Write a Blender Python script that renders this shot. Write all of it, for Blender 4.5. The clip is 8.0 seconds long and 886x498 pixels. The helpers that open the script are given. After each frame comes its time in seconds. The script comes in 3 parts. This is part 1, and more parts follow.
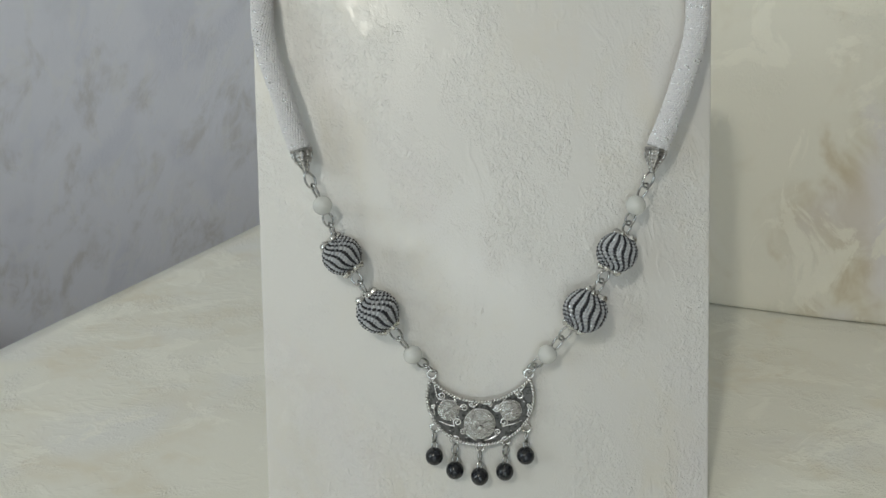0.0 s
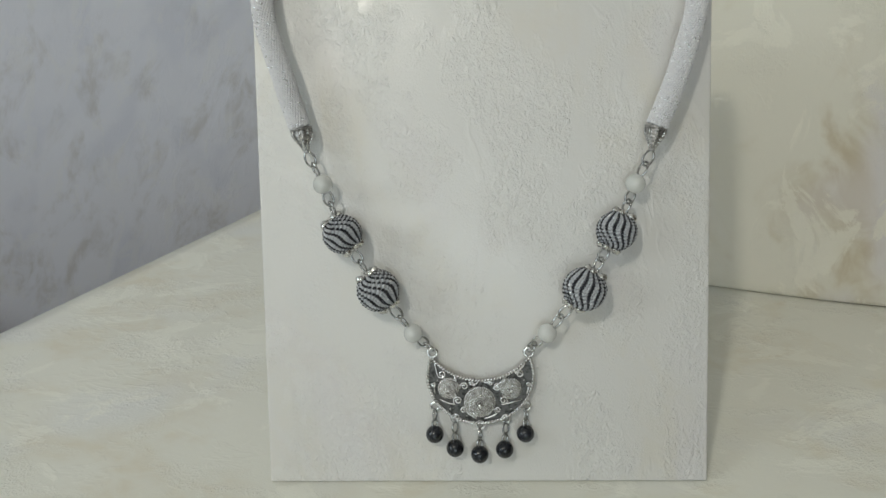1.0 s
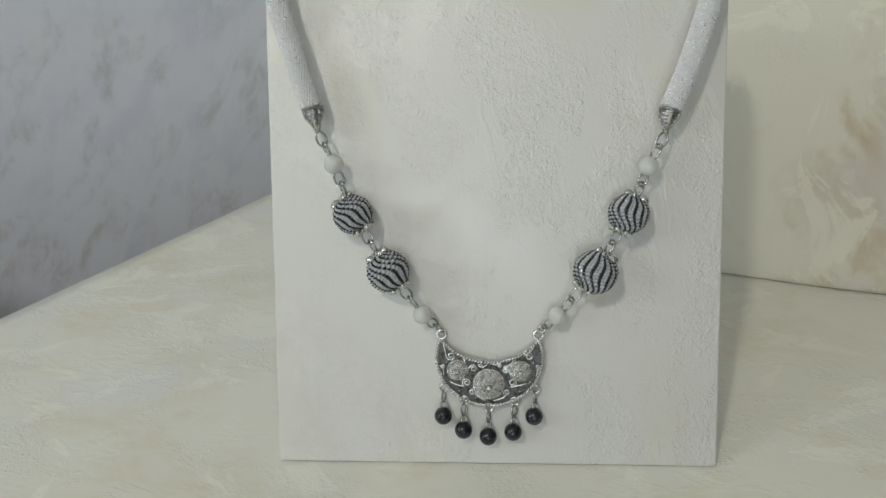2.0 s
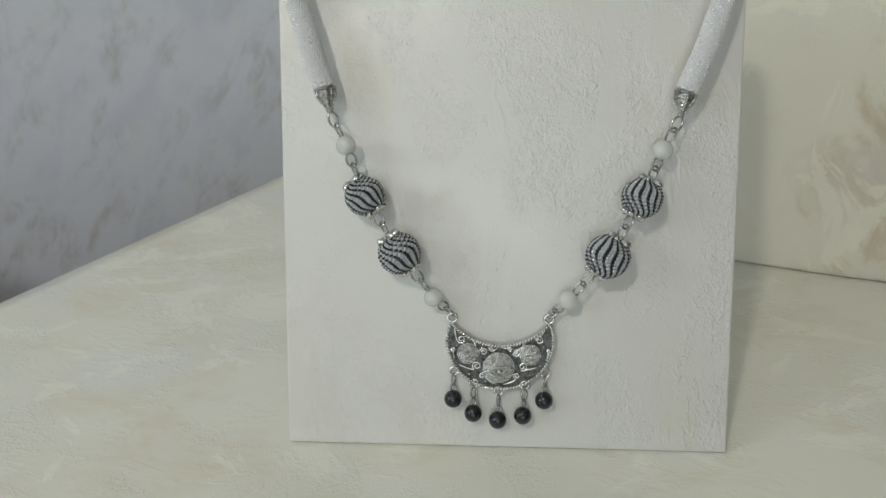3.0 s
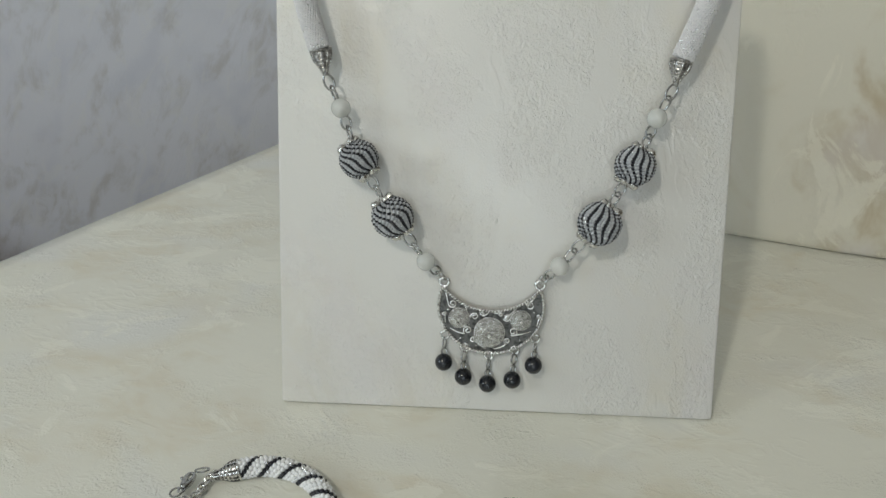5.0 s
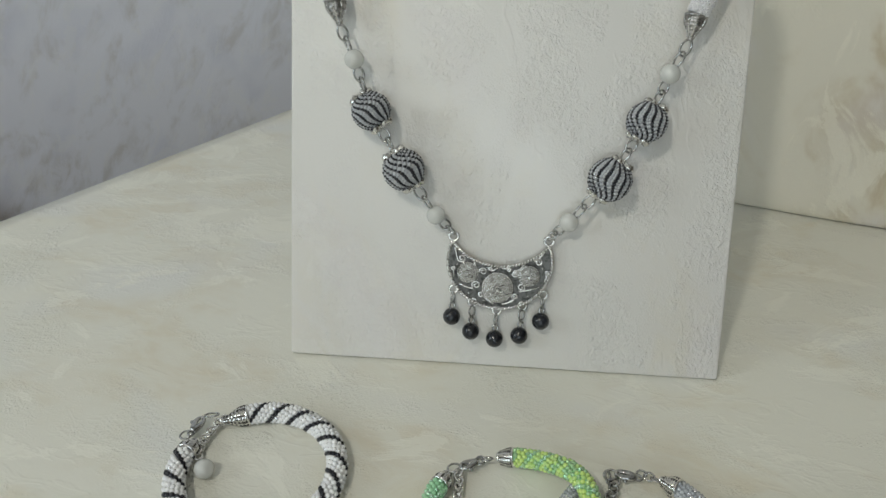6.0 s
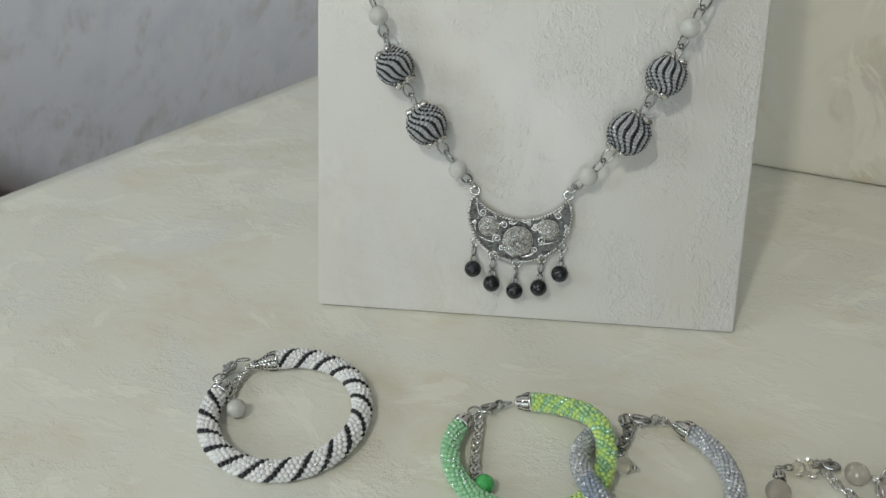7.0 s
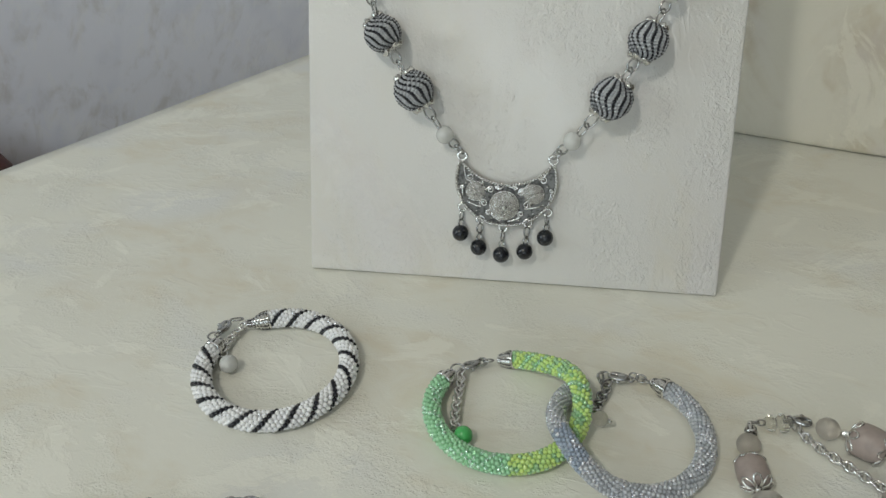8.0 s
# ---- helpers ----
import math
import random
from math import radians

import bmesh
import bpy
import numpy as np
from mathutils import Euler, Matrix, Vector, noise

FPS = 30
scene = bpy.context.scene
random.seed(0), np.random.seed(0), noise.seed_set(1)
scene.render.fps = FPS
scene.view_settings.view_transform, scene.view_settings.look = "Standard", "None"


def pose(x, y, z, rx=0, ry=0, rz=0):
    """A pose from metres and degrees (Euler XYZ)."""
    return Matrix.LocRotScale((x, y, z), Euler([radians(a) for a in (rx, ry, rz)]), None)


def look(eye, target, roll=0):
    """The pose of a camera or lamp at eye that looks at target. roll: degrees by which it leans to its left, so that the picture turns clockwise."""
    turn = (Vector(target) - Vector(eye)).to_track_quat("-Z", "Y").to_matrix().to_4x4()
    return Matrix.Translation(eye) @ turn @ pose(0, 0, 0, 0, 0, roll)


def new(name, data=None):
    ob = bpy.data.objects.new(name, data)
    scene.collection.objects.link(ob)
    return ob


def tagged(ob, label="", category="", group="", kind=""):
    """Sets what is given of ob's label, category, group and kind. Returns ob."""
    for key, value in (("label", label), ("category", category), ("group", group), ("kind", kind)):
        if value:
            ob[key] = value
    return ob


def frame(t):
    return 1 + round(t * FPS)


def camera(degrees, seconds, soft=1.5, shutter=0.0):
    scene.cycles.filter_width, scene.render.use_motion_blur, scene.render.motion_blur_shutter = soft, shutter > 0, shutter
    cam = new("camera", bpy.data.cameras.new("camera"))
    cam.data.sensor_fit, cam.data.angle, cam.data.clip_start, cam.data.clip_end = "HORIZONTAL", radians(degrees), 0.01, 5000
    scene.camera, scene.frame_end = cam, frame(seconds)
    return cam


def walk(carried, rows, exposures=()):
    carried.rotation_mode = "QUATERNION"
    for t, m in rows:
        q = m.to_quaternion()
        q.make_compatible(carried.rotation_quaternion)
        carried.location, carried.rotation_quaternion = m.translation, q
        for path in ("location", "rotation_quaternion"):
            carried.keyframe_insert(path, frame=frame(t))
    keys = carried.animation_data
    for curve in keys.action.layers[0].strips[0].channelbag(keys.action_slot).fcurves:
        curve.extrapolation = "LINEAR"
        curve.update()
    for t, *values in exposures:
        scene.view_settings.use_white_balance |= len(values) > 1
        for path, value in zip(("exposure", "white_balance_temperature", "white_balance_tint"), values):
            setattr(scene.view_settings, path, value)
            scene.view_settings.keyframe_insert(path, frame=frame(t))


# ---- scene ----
cam = camera(63.8, 8.0)
PATH = [
    (0, (0.00658, 0.0118, 0.24919), (-0.0273, 1.7594, -0.7227), -0.97),
    (0.5, (0.00839, 0.01045, 0.24802), (-0.0356, 1.7494, -0.7389), -0.98),
    (1, (0.00818, 0.00867, 0.24545), (-0.0369, 1.743, -0.7496), -1.22),
    (1.5, (0.01013, 0.00821, 0.24266), (-0.0448, 1.7395, -0.7572), -1.11),
    (1.7, (0.0098, 0.0079, 0.24245), (-0.0570, 1.7360, -0.7650), -1.13),
    (2.8, (0.0065, 0.0075, 0.2396), (-0.0860, 1.7108, -0.8040), -1.05),
    (3, (0.00626, 0.00747, 0.23958), (-0.0876, 1.7083, -0.8084), -0.86),
    (3.5, (0.00728, 0.00864, 0.23945), (-0.0886, 1.6995, -0.8244), -0.79),
    (4, (0.00779, 0.00752, 0.23848), (-0.0929, 1.6947, -0.8308), -0.63),
    (4.5, (0.00856, 0.00549, 0.23772), (-0.0863, 1.6873, -0.8405), -0.09),
    (4.7, (0.0091, 0.0049, 0.2374), (-0.0835, 1.6798, -0.8545), 0.06),
    (5.8, (0.0117, -0.0042, 0.2298), (-0.1046, 1.6443, -0.8965), 0.52),
    (6, (0.01083, -0.00578, 0.22663), (-0.1112, 1.634, -0.9119), 0.73),
    (6.5, (0.01452, -0.01065, 0.22416), (-0.1548, 1.6027, -0.9456), -0.09),
    (7, (0.01351, -0.01901, 0.22313), (-0.175, 1.5775, -0.9667), -0.50),
    (7.5, (0.02254, -0.02549, 0.2237), (-0.1973, 1.5536, -0.9839), -1.42),
    (8, (0.02865, -0.02945, 0.22028), (-0.2079, 1.5351, -1.0029), -1.48),
]
walk(cam, [(t, look(eye, target, roll)) for t, eye, target, roll in PATH])


# ---- light ----
TABLE = pose(-0.150, 0.495, 0, 0, 0, -35.9)     # x across the table, y along its far-left edge
ROOM = pose(0, 0, 0, 0, 0, 8)
FLOOR, CEILING = -0.75, 1.78

world = bpy.data.worlds.new("sky")
scene.world = world
world.use_nodes = True
sky = world.node_tree.nodes.new("ShaderNodeTexSky")
sky.sky_type = "NISHITA"
sky.sun_disc = False
sky.sun_elevation, sky.sun_rotation = radians(35), radians(200)
world.node_tree.links.new(sky.outputs["Color"], world.node_tree.nodes["Background"].inputs["Color"])
world.node_tree.nodes["Background"].inputs["Strength"].default_value = 0.1


def window_light(name, m, width, height, watts, colour):
    data = bpy.data.lights.new(name, "AREA")
    data.shape, data.size, data.size_y, data.energy, data.color = "RECTANGLE", width, height, watts, colour
    ob = new(name, data)
    ob.matrix_world = m
    return ob


W1 = dict(y=-0.25, z=0.80, w=0.7, h=0.8)        # window beside the table, unseen, added for light from the left
W2 = dict(x=-0.45, z=0.95, w=1.7, h=1.3)        # wide window behind the camera, unseen, added for soft fill
LAMP = (-0.36, -0.38, 0.98)                     # hanging lamp, unseen, added on the side the shadows point from
window_light("window_light_west", ROOM @ pose(-1.61, W1["y"], W1["z"], 90, 0, -90), 0.62, 0.72, 7.5, (0.82, 0.95, 1.0))
window_light("fill_light_south", ROOM @ pose(W2["x"], -2.61, W2["z"], 90, 0, 0), 1.6, 1.2, 12.0, (0.82, 0.95, 1.0))
bulb = bpy.data.lights.new("lamp_light", "POINT")
bulb.energy, bulb.color, bulb.shadow_soft_size = 12.2, (0.97, 0.95, 0.84), 0.042
new("lamp_light", bulb).location = LAMP


# ---- materials ----
class Nodes:
    """A small wrapper round a node tree."""

    def __init__(self, name):
        self.mat = bpy.data.materials.new(name)
        self.mat.use_nodes = True
        self.tree = self.mat.node_tree
        self.bsdf = self.tree.nodes["Principled BSDF"]

    def put(self, socket, value):
        if isinstance(value, bpy.types.NodeSocket):
            self.tree.links.new(value, socket)
        else:
            socket.default_value = value

    def add(self, kind, **inputs):
        node = self.tree.nodes.new(kind)
        for key, value in inputs.items():
            self.put(node.inputs[key.replace("_", " ")], value)
        return node

    def coords(self, scale=(1, 1, 1), turn=(0, 0, 0)):
        tc = self.add("ShaderNodeTexCoord")
        turned = self.add("ShaderNodeMapping", Vector=tc.outputs["Object"])
        turned.inputs["Rotation"].default_value = [radians(a) for a in turn]
        mp = self.add("ShaderNodeMapping", Vector=turned.outputs["Vector"])
        mp.inputs["Scale"].default_value = scale
        return mp.outputs["Vector"]

    def noise(self, vector, scale, detail=3.0, rough=0.5, distortion=0.0):
        return self.add("ShaderNodeTexNoise", Vector=vector, Scale=scale, Detail=detail, Roughness=rough, Distortion=distortion).outputs["Fac"]

    def span(self, value, lo, hi, a=0.0, b=1.0):
        node = self.add("ShaderNodeMapRange", Value=value)
        node.interpolation_type = "SMOOTHSTEP"
        for key, v in (("From Min", lo), ("From Max", hi), ("To Min", a), ("To Max", b)):
            node.inputs[key].default_value = v
        return node.outputs["Result"]

    def math(self, op, a, b=0.0):
        node = self.add("ShaderNodeMath")
        node.operation = op
        self.put(node.inputs[0], a)
        self.put(node.inputs[1], b)
        return node.outputs[0]

    def mix(self, fac, a, b):
        node = self.add("ShaderNodeMix")
        node.data_type = "RGBA"
        self.put(node.inputs[0], fac)
        for i, v in ((6, a), (7, b)):
            self.put(node.inputs[i], (*v, 1) if isinstance(v, tuple) else v)
        return node.outputs[2]

    def finish(self, colour=None, rough=0.5, metal=0.0, height=None, distance=0.0003, strength=1.0, **more):
        if colour is not None:
            self.put(self.bsdf.inputs["Base Color"], (*colour, 1) if isinstance(colour, tuple) else colour)
        self.put(self.bsdf.inputs["Roughness"], rough)
        self.put(self.bsdf.inputs["Metallic"], metal)
        for key, value in more.items():
            self.put(self.bsdf.inputs[key.replace("_", " ")], value)
        if height is not None:
            bump = self.add("ShaderNodeBump", Height=height, Distance=distance, Strength=strength)
            self.put(self.bsdf.inputs["Normal"], bump.outputs["Normal"])
            self.put(self.bsdf.inputs["Coat Normal"], bump.outputs["Normal"])
        return self.mat


def wallpaper(name, pale, warm, cool, blotch=26.0, amount=0.8, relief=1.0, stretch=(1.0, 1.0, 1.0), turn=(0, 0, 0), rough=0.36, smear=0.5, cover=0.0, swirl=0.5):
    """Embossed vinyl wallpaper: soft stains, whiter trowel smears, patches of crisp pulled-plaster relief between smooth ones.

    stretch draws the pattern out, after the turn, along the axis with the smallest number; cover moves the share of relief up or down."""
    n = Nodes(name)
    v = n.coords(stretch, turn)
    even = n.coords((1, 1, 1), turn)
    big = n.noise(v, blotch, 4.0, 0.6, 0.5)
    mid = n.noise(v, blotch * 2.7, 4.0, 0.6, 0.8)
    stain = n.math("MULTIPLY", n.span(big, 0.46, 0.66), n.span(mid, 0.34, 0.62, 0.25, 1.0))
    chill = n.span(n.noise(v, blotch * 0.8, 2.0, 0.5, 0.3), 0.50, 0.70, 0.0, 0.9)
    colour = n.mix(n.math("MULTIPLY", stain, amount), pale, warm)
    colour = n.mix(n.math("MULTIPLY", chill, amount), colour, cool)
    # whiter smears with torn edges, drawn out like trowel strokes
    torn = n.span(n.noise(v, blotch * 1.5, 7.0, 0.66, swirl), 0.53, 0.60)
    colour = n.mix(n.math("MULTIPLY", torn, smear), colour, tuple(min(0.88, c * 1.09 + 0.01) for c in pale))
    speck = n.span(n.noise(even, 900.0, 2.0), 0.3, 0.7, 0.0, 0.06)
    colour = n.mix(speck, colour, tuple(c * 0.84 for c in pale))
    # relief: where it lies
    where = n.noise(v, blotch * 1.6, 6.0, 0.62, 0.5)
    rich = n.span(where, 0.50 - cover, 0.56 - cover)
    some = n.span(where, 0.42 - cover, 0.52 - cover, 0.08, 1.0)
    # short torn ridges, long pulled strokes, a fine pebble
    thin = tuple(0.45 + 0.55 * c for c in stretch)
    fold = n.noise(n.coords(thin, turn), 330.0, 2.0, 0.5, 1.0)
    ridge = n.span(n.math("ABSOLUTE", n.math("SUBTRACT", fold, 0.5)), 0.0, 0.15, 1.0, 0.0)
    broken = n.span(n.noise(even, 260.0, 2.0, 0.5, 0.3), 0.42, 0.58)
    ridge = n.math("MULTIPLY", n.math("MULTIPLY", ridge, broken), rich)
    long_fold = n.noise(n.coords(tuple(c * c * 0.7 for c in stretch), turn), 190.0, 2.0, 0.5, 0.7)
    stroke = n.span(n.math("ABSOLUTE", n.math("SUBTRACT", long_fold, 0.5)), 0.0, 0.10, 1.0, 0.0)
    stroke = n.math("MULTIPLY", stroke, n.span(n.noise(v, blotch * 1.9, 4.0, 0.6, 0.6), 0.53, 0.60))
    rice = n.math("MULTIPLY", n.span(n.noise(n.coords(thin, turn), 1250.0, 2.0, 0.5, 0.4), 0.36, 0.66), some)
    lump = n.math("MULTIPLY", n.span(n.noise(n.coords(thin, turn), 620.0, 2.0, 0.5, 0.8), 0.47, 0.60), rich)
    swell = n.math("MULTIPLY", n.noise(even, 60.0, 3.0), 1.2)
    height = swell
    for layer, weight in ((ridge, 0.85), (stroke, 0.6), (lump, 0.55), (rice, 0.32), (torn, 0.6)):
        height = n.math("ADD", height, n.math("MULTIPLY", layer, weight))
    return n.finish(colour, rough, 0.0, height, 0.00026 * relief, 1.0, Coat_Weight=0.30, Coat_Roughness=0.22)


BOARD_PAPER = wallpaper("embossed_paper_white", (0.735, 0.72, 0.692), (0.725, 0.685, 0.60), (0.74, 0.71, 0.71), 20.0, 0.65, 0.70, (1.0, 0.6, 1.0), (0, 0, -14), 0.33, smear=0.3, cover=0.03)
TABLE_PAPER = wallpaper("embossed_paper_cream", (0.78, 0.768, 0.685), (0.71, 0.66, 0.535), (0.75, 0.75, 0.72), 20.0, 0.9, 0.64, (0.62, 1.0, 1.0), (0, 0, -28), 0.35, smear=0.6, cover=-0.02, swirl=0.7)
PANEL_PAPER = wallpaper("embossed_paper_beige", (0.765, 0.73, 0.625), (0.57, 0.485, 0.335), (0.74, 0.70, 0.70), 19.0, 1.0, 0.7, (1.0, 1.0, 0.7), (0, 25, 0), smear=0.75, cover=-0.03, swirl=1.0)
WALL_PAPER = wallpaper("wall_paper_grey", (0.84, 0.85, 0.92), (0.65, 0.635, 0.64), (0.75, 0.765, 0.855), 21.0, 0.85, 0.6, (1.0, 1.0, 0.45), (0, -28, 0), 0.55, smear=0.3)


def plain(name, colour, rough=0.6, vary=0.12, scale=30.0):
    n = Nodes(name)
    v = n.coords()
    fac = n.span(n.noise(v, scale, 4.0), 0.3, 0.7)
    c = n.mix(fac, colour, tuple(x * (1 - vary) for x in colour))
    return n.finish(c, rough, 0.0, n.noise(v, scale * 12, 3.0), 0.0003, 0.4)


CORE = plain("grey_board", (0.55, 0.52, 0.46), 0.8, 0.2, 200)
PLASTER = plain("ceiling_plaster", (0.78, 0.77, 0.74), 0.8)
# walls out of view, kept dark and dull to hold back bounced light
BROWN_WALL = plain("wall_paint_brown", (0.20, 0.17, 0.14), 0.8)
DULL_WALL = plain("wall_plaster_beige", (0.46, 0.44, 0.39), 0.85)
BOARDS = plain("floor_wood", (0.30, 0.24, 0.18), 0.45, 0.4)
WHITE_PAINT = plain("white_paint", (0.78, 0.78, 0.76), 0.4)
DARK_WOOD = plain("table_wood", (0.16, 0.09, 0.05), 0.4, 0.4)
RED_BROWN = plain("red_brown_leather", (0.16, 0.05, 0.04), 0.5, 0.35, 80)


def silver(name, bright, dark, rough):
    n = Nodes(name)
    v = n.coords()
    tarnish = n.span(n.noise(v, 700.0, 4.0, 0.6), 0.42, 0.68)
    c = n.mix(tarnish, bright, dark)
    return n.finish(c, n.span(n.noise(v, 1500.0, 2.0), 0.3, 0.7, rough * 0.8, rough * 1.4), 1.0, n.noise(v, 2600.0, 2.0), 0.00003, 0.25)


SILVER = silver("antique_silver", (0.84, 0.83, 0.81), (0.52, 0.51, 0.49), 0.16)
STEEL = silver("steel", (0.52, 0.52, 0.51), (0.30, 0.30, 0.30), 0.16)
DARK_SILVER = silver("dark_antique_silver", (0.42, 0.41, 0.40), (0.18, 0.175, 0.17), 0.3)
OXIDE = silver("blackened_silver", (0.12, 0.117, 0.108), (0.035, 0.034, 0.032), 0.34)


def bead_mat(name, a, b, rough=0.2, metal=0.0, coat=0.0):
    """Small glass beads, each a little different."""
    n = Nodes(name)
    geo = n.add("ShaderNodeNewGeometry")
    c = n.mix(geo.outputs["Random Per Island"], a, b)
    v = n.coords()
    r = n.span(n.noise(v, 1200.0, 2.0), 0.3, 0.7, rough * 0.7, rough * 1.5)
    return n.finish(c, r, metal, None, Coat_Weight=coat, Coat_Roughness=0.06)


WHITE_BEAD = bead_mat("white_seed_bead", (0.93, 0.93, 0.93), (0.86, 0.86, 0.88), 0.24)
GREY_WHITE_BEAD = bead_mat("greyish_white_bead", (0.54, 0.55, 0.57), (0.44, 0.45, 0.48), 0.26)
GLINT_BEAD = bead_mat("silver_lined_bead", (0.92, 0.92, 0.94), (0.90, 0.90, 0.92), 0.24, metal=0.9)
CORD_BEAD = bead_mat("pearl_white_bead", (0.74, 0.73, 0.74), (0.68, 0.67, 0.69), 0.34)
BLACK_BEAD = bead_mat("black_seed_bead", (0.012, 0.012, 0.016), (0.025, 0.025, 0.032), 0.14)
GREEN_BEAD = bead_mat("mint_green_bead", (0.40, 0.72, 0.44), (0.30, 0.60, 0.34), 0.12, coat=0.9)
GREEN_GLINT = bead_mat("mint_glint_bead", (0.66, 0.90, 0.72), (0.50, 0.80, 0.58), 0.22, metal=0.75)
LIME_BEAD = bead_mat("lime_bead", (0.60, 0.78, 0.22), (0.50, 0.72, 0.26), 0.12, coat=0.9)
PALE_LIME = bead_mat("pale_green_bead", (0.48, 0.72, 0.40), (0.42, 0.67, 0.40), 0.2, metal=0.5)
LILAC_BEAD = bead_mat("grey_lilac_bead", (0.58, 0.60, 0.62), (0.40, 0.42, 0.45), 0.12, metal=0.3)
LILAC_GLINT = bead_mat("silver_lilac_bead", (0.84, 0.84, 0.87), (0.66, 0.67, 0.72), 0.22, metal=0.8)
BLUE_BEAD = bead_mat("grey_blue_bead", (0.42, 0.48, 0.57), (0.34, 0.40, 0.49), 0.12, metal=0.35)


def stone(name, a, b, rough, trans=0.0, scale=160.0, coat=0.3, ior=1.5):
    n = Nodes(name)
    v = n.coords()
    c = n.mix(n.span(n.noise(v, scale, 4.0, 0.55, 1.0), 0.35, 0.68), a, b)
    return n.finish(c, rough, 0.0, None, Transmission_Weight=trans, IOR=ior, Coat_Weight=coat, Coat_Roughness=0.08)


JADE = stone("milky_white_stone", (0.84, 0.84, 0.81), (0.77, 0.78, 0.75), 0.22, 0.35)
ONYX = stone("black_stone", (0.010, 0.011, 0.014), (0.018, 0.020, 0.026), 0.27, coat=0.1)
GREEN_STONE = stone("green_glass_stone", (0.10, 0.58, 0.16), (0.06, 0.46, 0.11), 0.12, 0.25)
ROSE = stone("rose_quartz", (0.48, 0.395, 0.36), (0.41, 0.34, 0.31), 0.40, 0.25, coat=0.0)
PALE_ROSE = stone("pale_rose_quartz", (0.74, 0.70, 0.65), (0.66, 0.62, 0.57), 0.35, 0.75, coat=0.0, ior=1.35)
CRYSTAL = stone("clear_crystal", (0.96, 0.95, 0.92), (0.92, 0.90, 0.85), 0.03, 1.0, coat=0.0, ior=1.28)


# ---- mesh helpers ----
def part(name, bm, material, parent=None, label="", smooth=True):
    """Links a bmesh as one mesh object under a thing or a part."""
    mesh = bpy.data.meshes.new(name)
    bm.to_mesh(mesh)
    bm.free()
    return mesh_part(name, mesh, material, parent, label, smooth)


def mesh_part(name, mesh, material, parent=None, label="", smooth=True):
    if smooth:
        mesh.shade_smooth()
    for m in material if isinstance(material, (list, tuple)) else [material]:
        if m.name not in mesh.materials:
            mesh.materials.append(m)
    ob = new(name, mesh)
    ob.parent = parent
    if label:
        tagged(ob, label)
    return ob


def thing(name, m, label, category, group="", kind=""):
    ob = new(name)
    ob.empty_display_size = 0.01
    ob.matrix_world = m
    return tagged(ob, label, category, group, kind)


def box(bm, x0, y0, z0, x1, y1, z1, bevel=0.0, segments=2):
    made = bmesh.ops.create_cube(bm, size=1, matrix=Matrix.LocRotScale(((x0 + x1) / 2, (y0 + y1) / 2, (z0 + z1) / 2), None, (x1 - x0, y1 - y0, z1 - z0)))
    if bevel:
        edges = {e for v in made["verts"] for e in v.link_edges}
        bmesh.ops.bevel(bm, geom=list(edges), offset=bevel, segments=segments, affect="EDGES", profile=0.5)
    return bm


def frames_along(points, closed=False, up=Vector((0, 0, 1))):
    """Tangent, side and normal along a run of points, with the normal kept near 'up'."""
    out = []
    n = len(points)
    for i in range(n):
        a = points[(i - 1) % n] if closed or i > 0 else points[i]
        b = points[(i + 1) % n] if closed or i < n - 1 else points[i]
        t = (b - a).normalized()
        side = t.cross(up)
        side = side.normalized() if side.length > 1e-6 else Vector((1, 0, 0))
        out.append((t, side, side.cross(t).normalized()))
    return out


def tube(bm, points, radius, sides=8, closed=False, up=Vector((0, 0, 1))):
    """A round tube along points; radius is a number or one per point."""
    fr = frames_along(points, closed, up)
    rows = []
    for i, p in enumerate(points):
        r = radius[i] if isinstance(radius, (list, tuple)) else radius
        _, s, nrm = fr[i]
        rows.append([bm.verts.new(p + r * (math.cos(a) * s + math.sin(a) * nrm)) for a in [math.tau * k / sides for k in range(sides)]])
    for i in range(len(rows) if closed else len(rows) - 1):
        a, b = rows[i], rows[(i + 1) % len(rows)]
        for k in range(sides):
            bm.faces.new((a[k], a[(k + 1) % sides], b[(k + 1) % sides], b[k]))
    if not closed:
        bm.faces.new(rows[0][::-1])
        bm.faces.new(rows[-1])
    return bm


def lathe(bm, profile, sides=24, m=Matrix()):
    """Turns (radius, height) pairs round the local z axis."""
    rows = []
    for r, h in profile:
        if r < 1e-7:
            rows.append([bm.verts.new(m @ Vector((0, 0, h)))])
        else:
            rows.append([bm.verts.new(m @ Vector((r * math.cos(math.tau * k / sides), r * math.sin(math.tau * k / sides), h))) for k in range(sides)])
    for a, b in zip(rows, rows[1:]):
        for k in range(sides):
            j = (k + 1) % sides
            if len(a) == 1 and len(b) > 1:
                bm.faces.new((a[0], b[j], b[k]))
            elif len(b) == 1 and len(a) > 1:
                bm.faces.new((a[k], a[j], b[0]))
            elif len(a) > 1:
                bm.faces.new((a[k], a[j], b[j], b[k]))
    return bm


def along(direction):
    """A turn that takes z to the direction."""
    return Vector(direction).normalized().to_track_quat("Z", "Y").to_matrix().to_4x4()


def ball(bm, centre, radius, u=16, v=10, stretch=None, turn=Matrix()):
    m = Matrix.Translation(centre) @ turn
    if stretch:
        m = m @ Matrix.Diagonal((*stretch, 1))
    bmesh.ops.create_uvsphere(bm, u_segments=u, v_segments=v, radius=radius, matrix=m)
    return bm


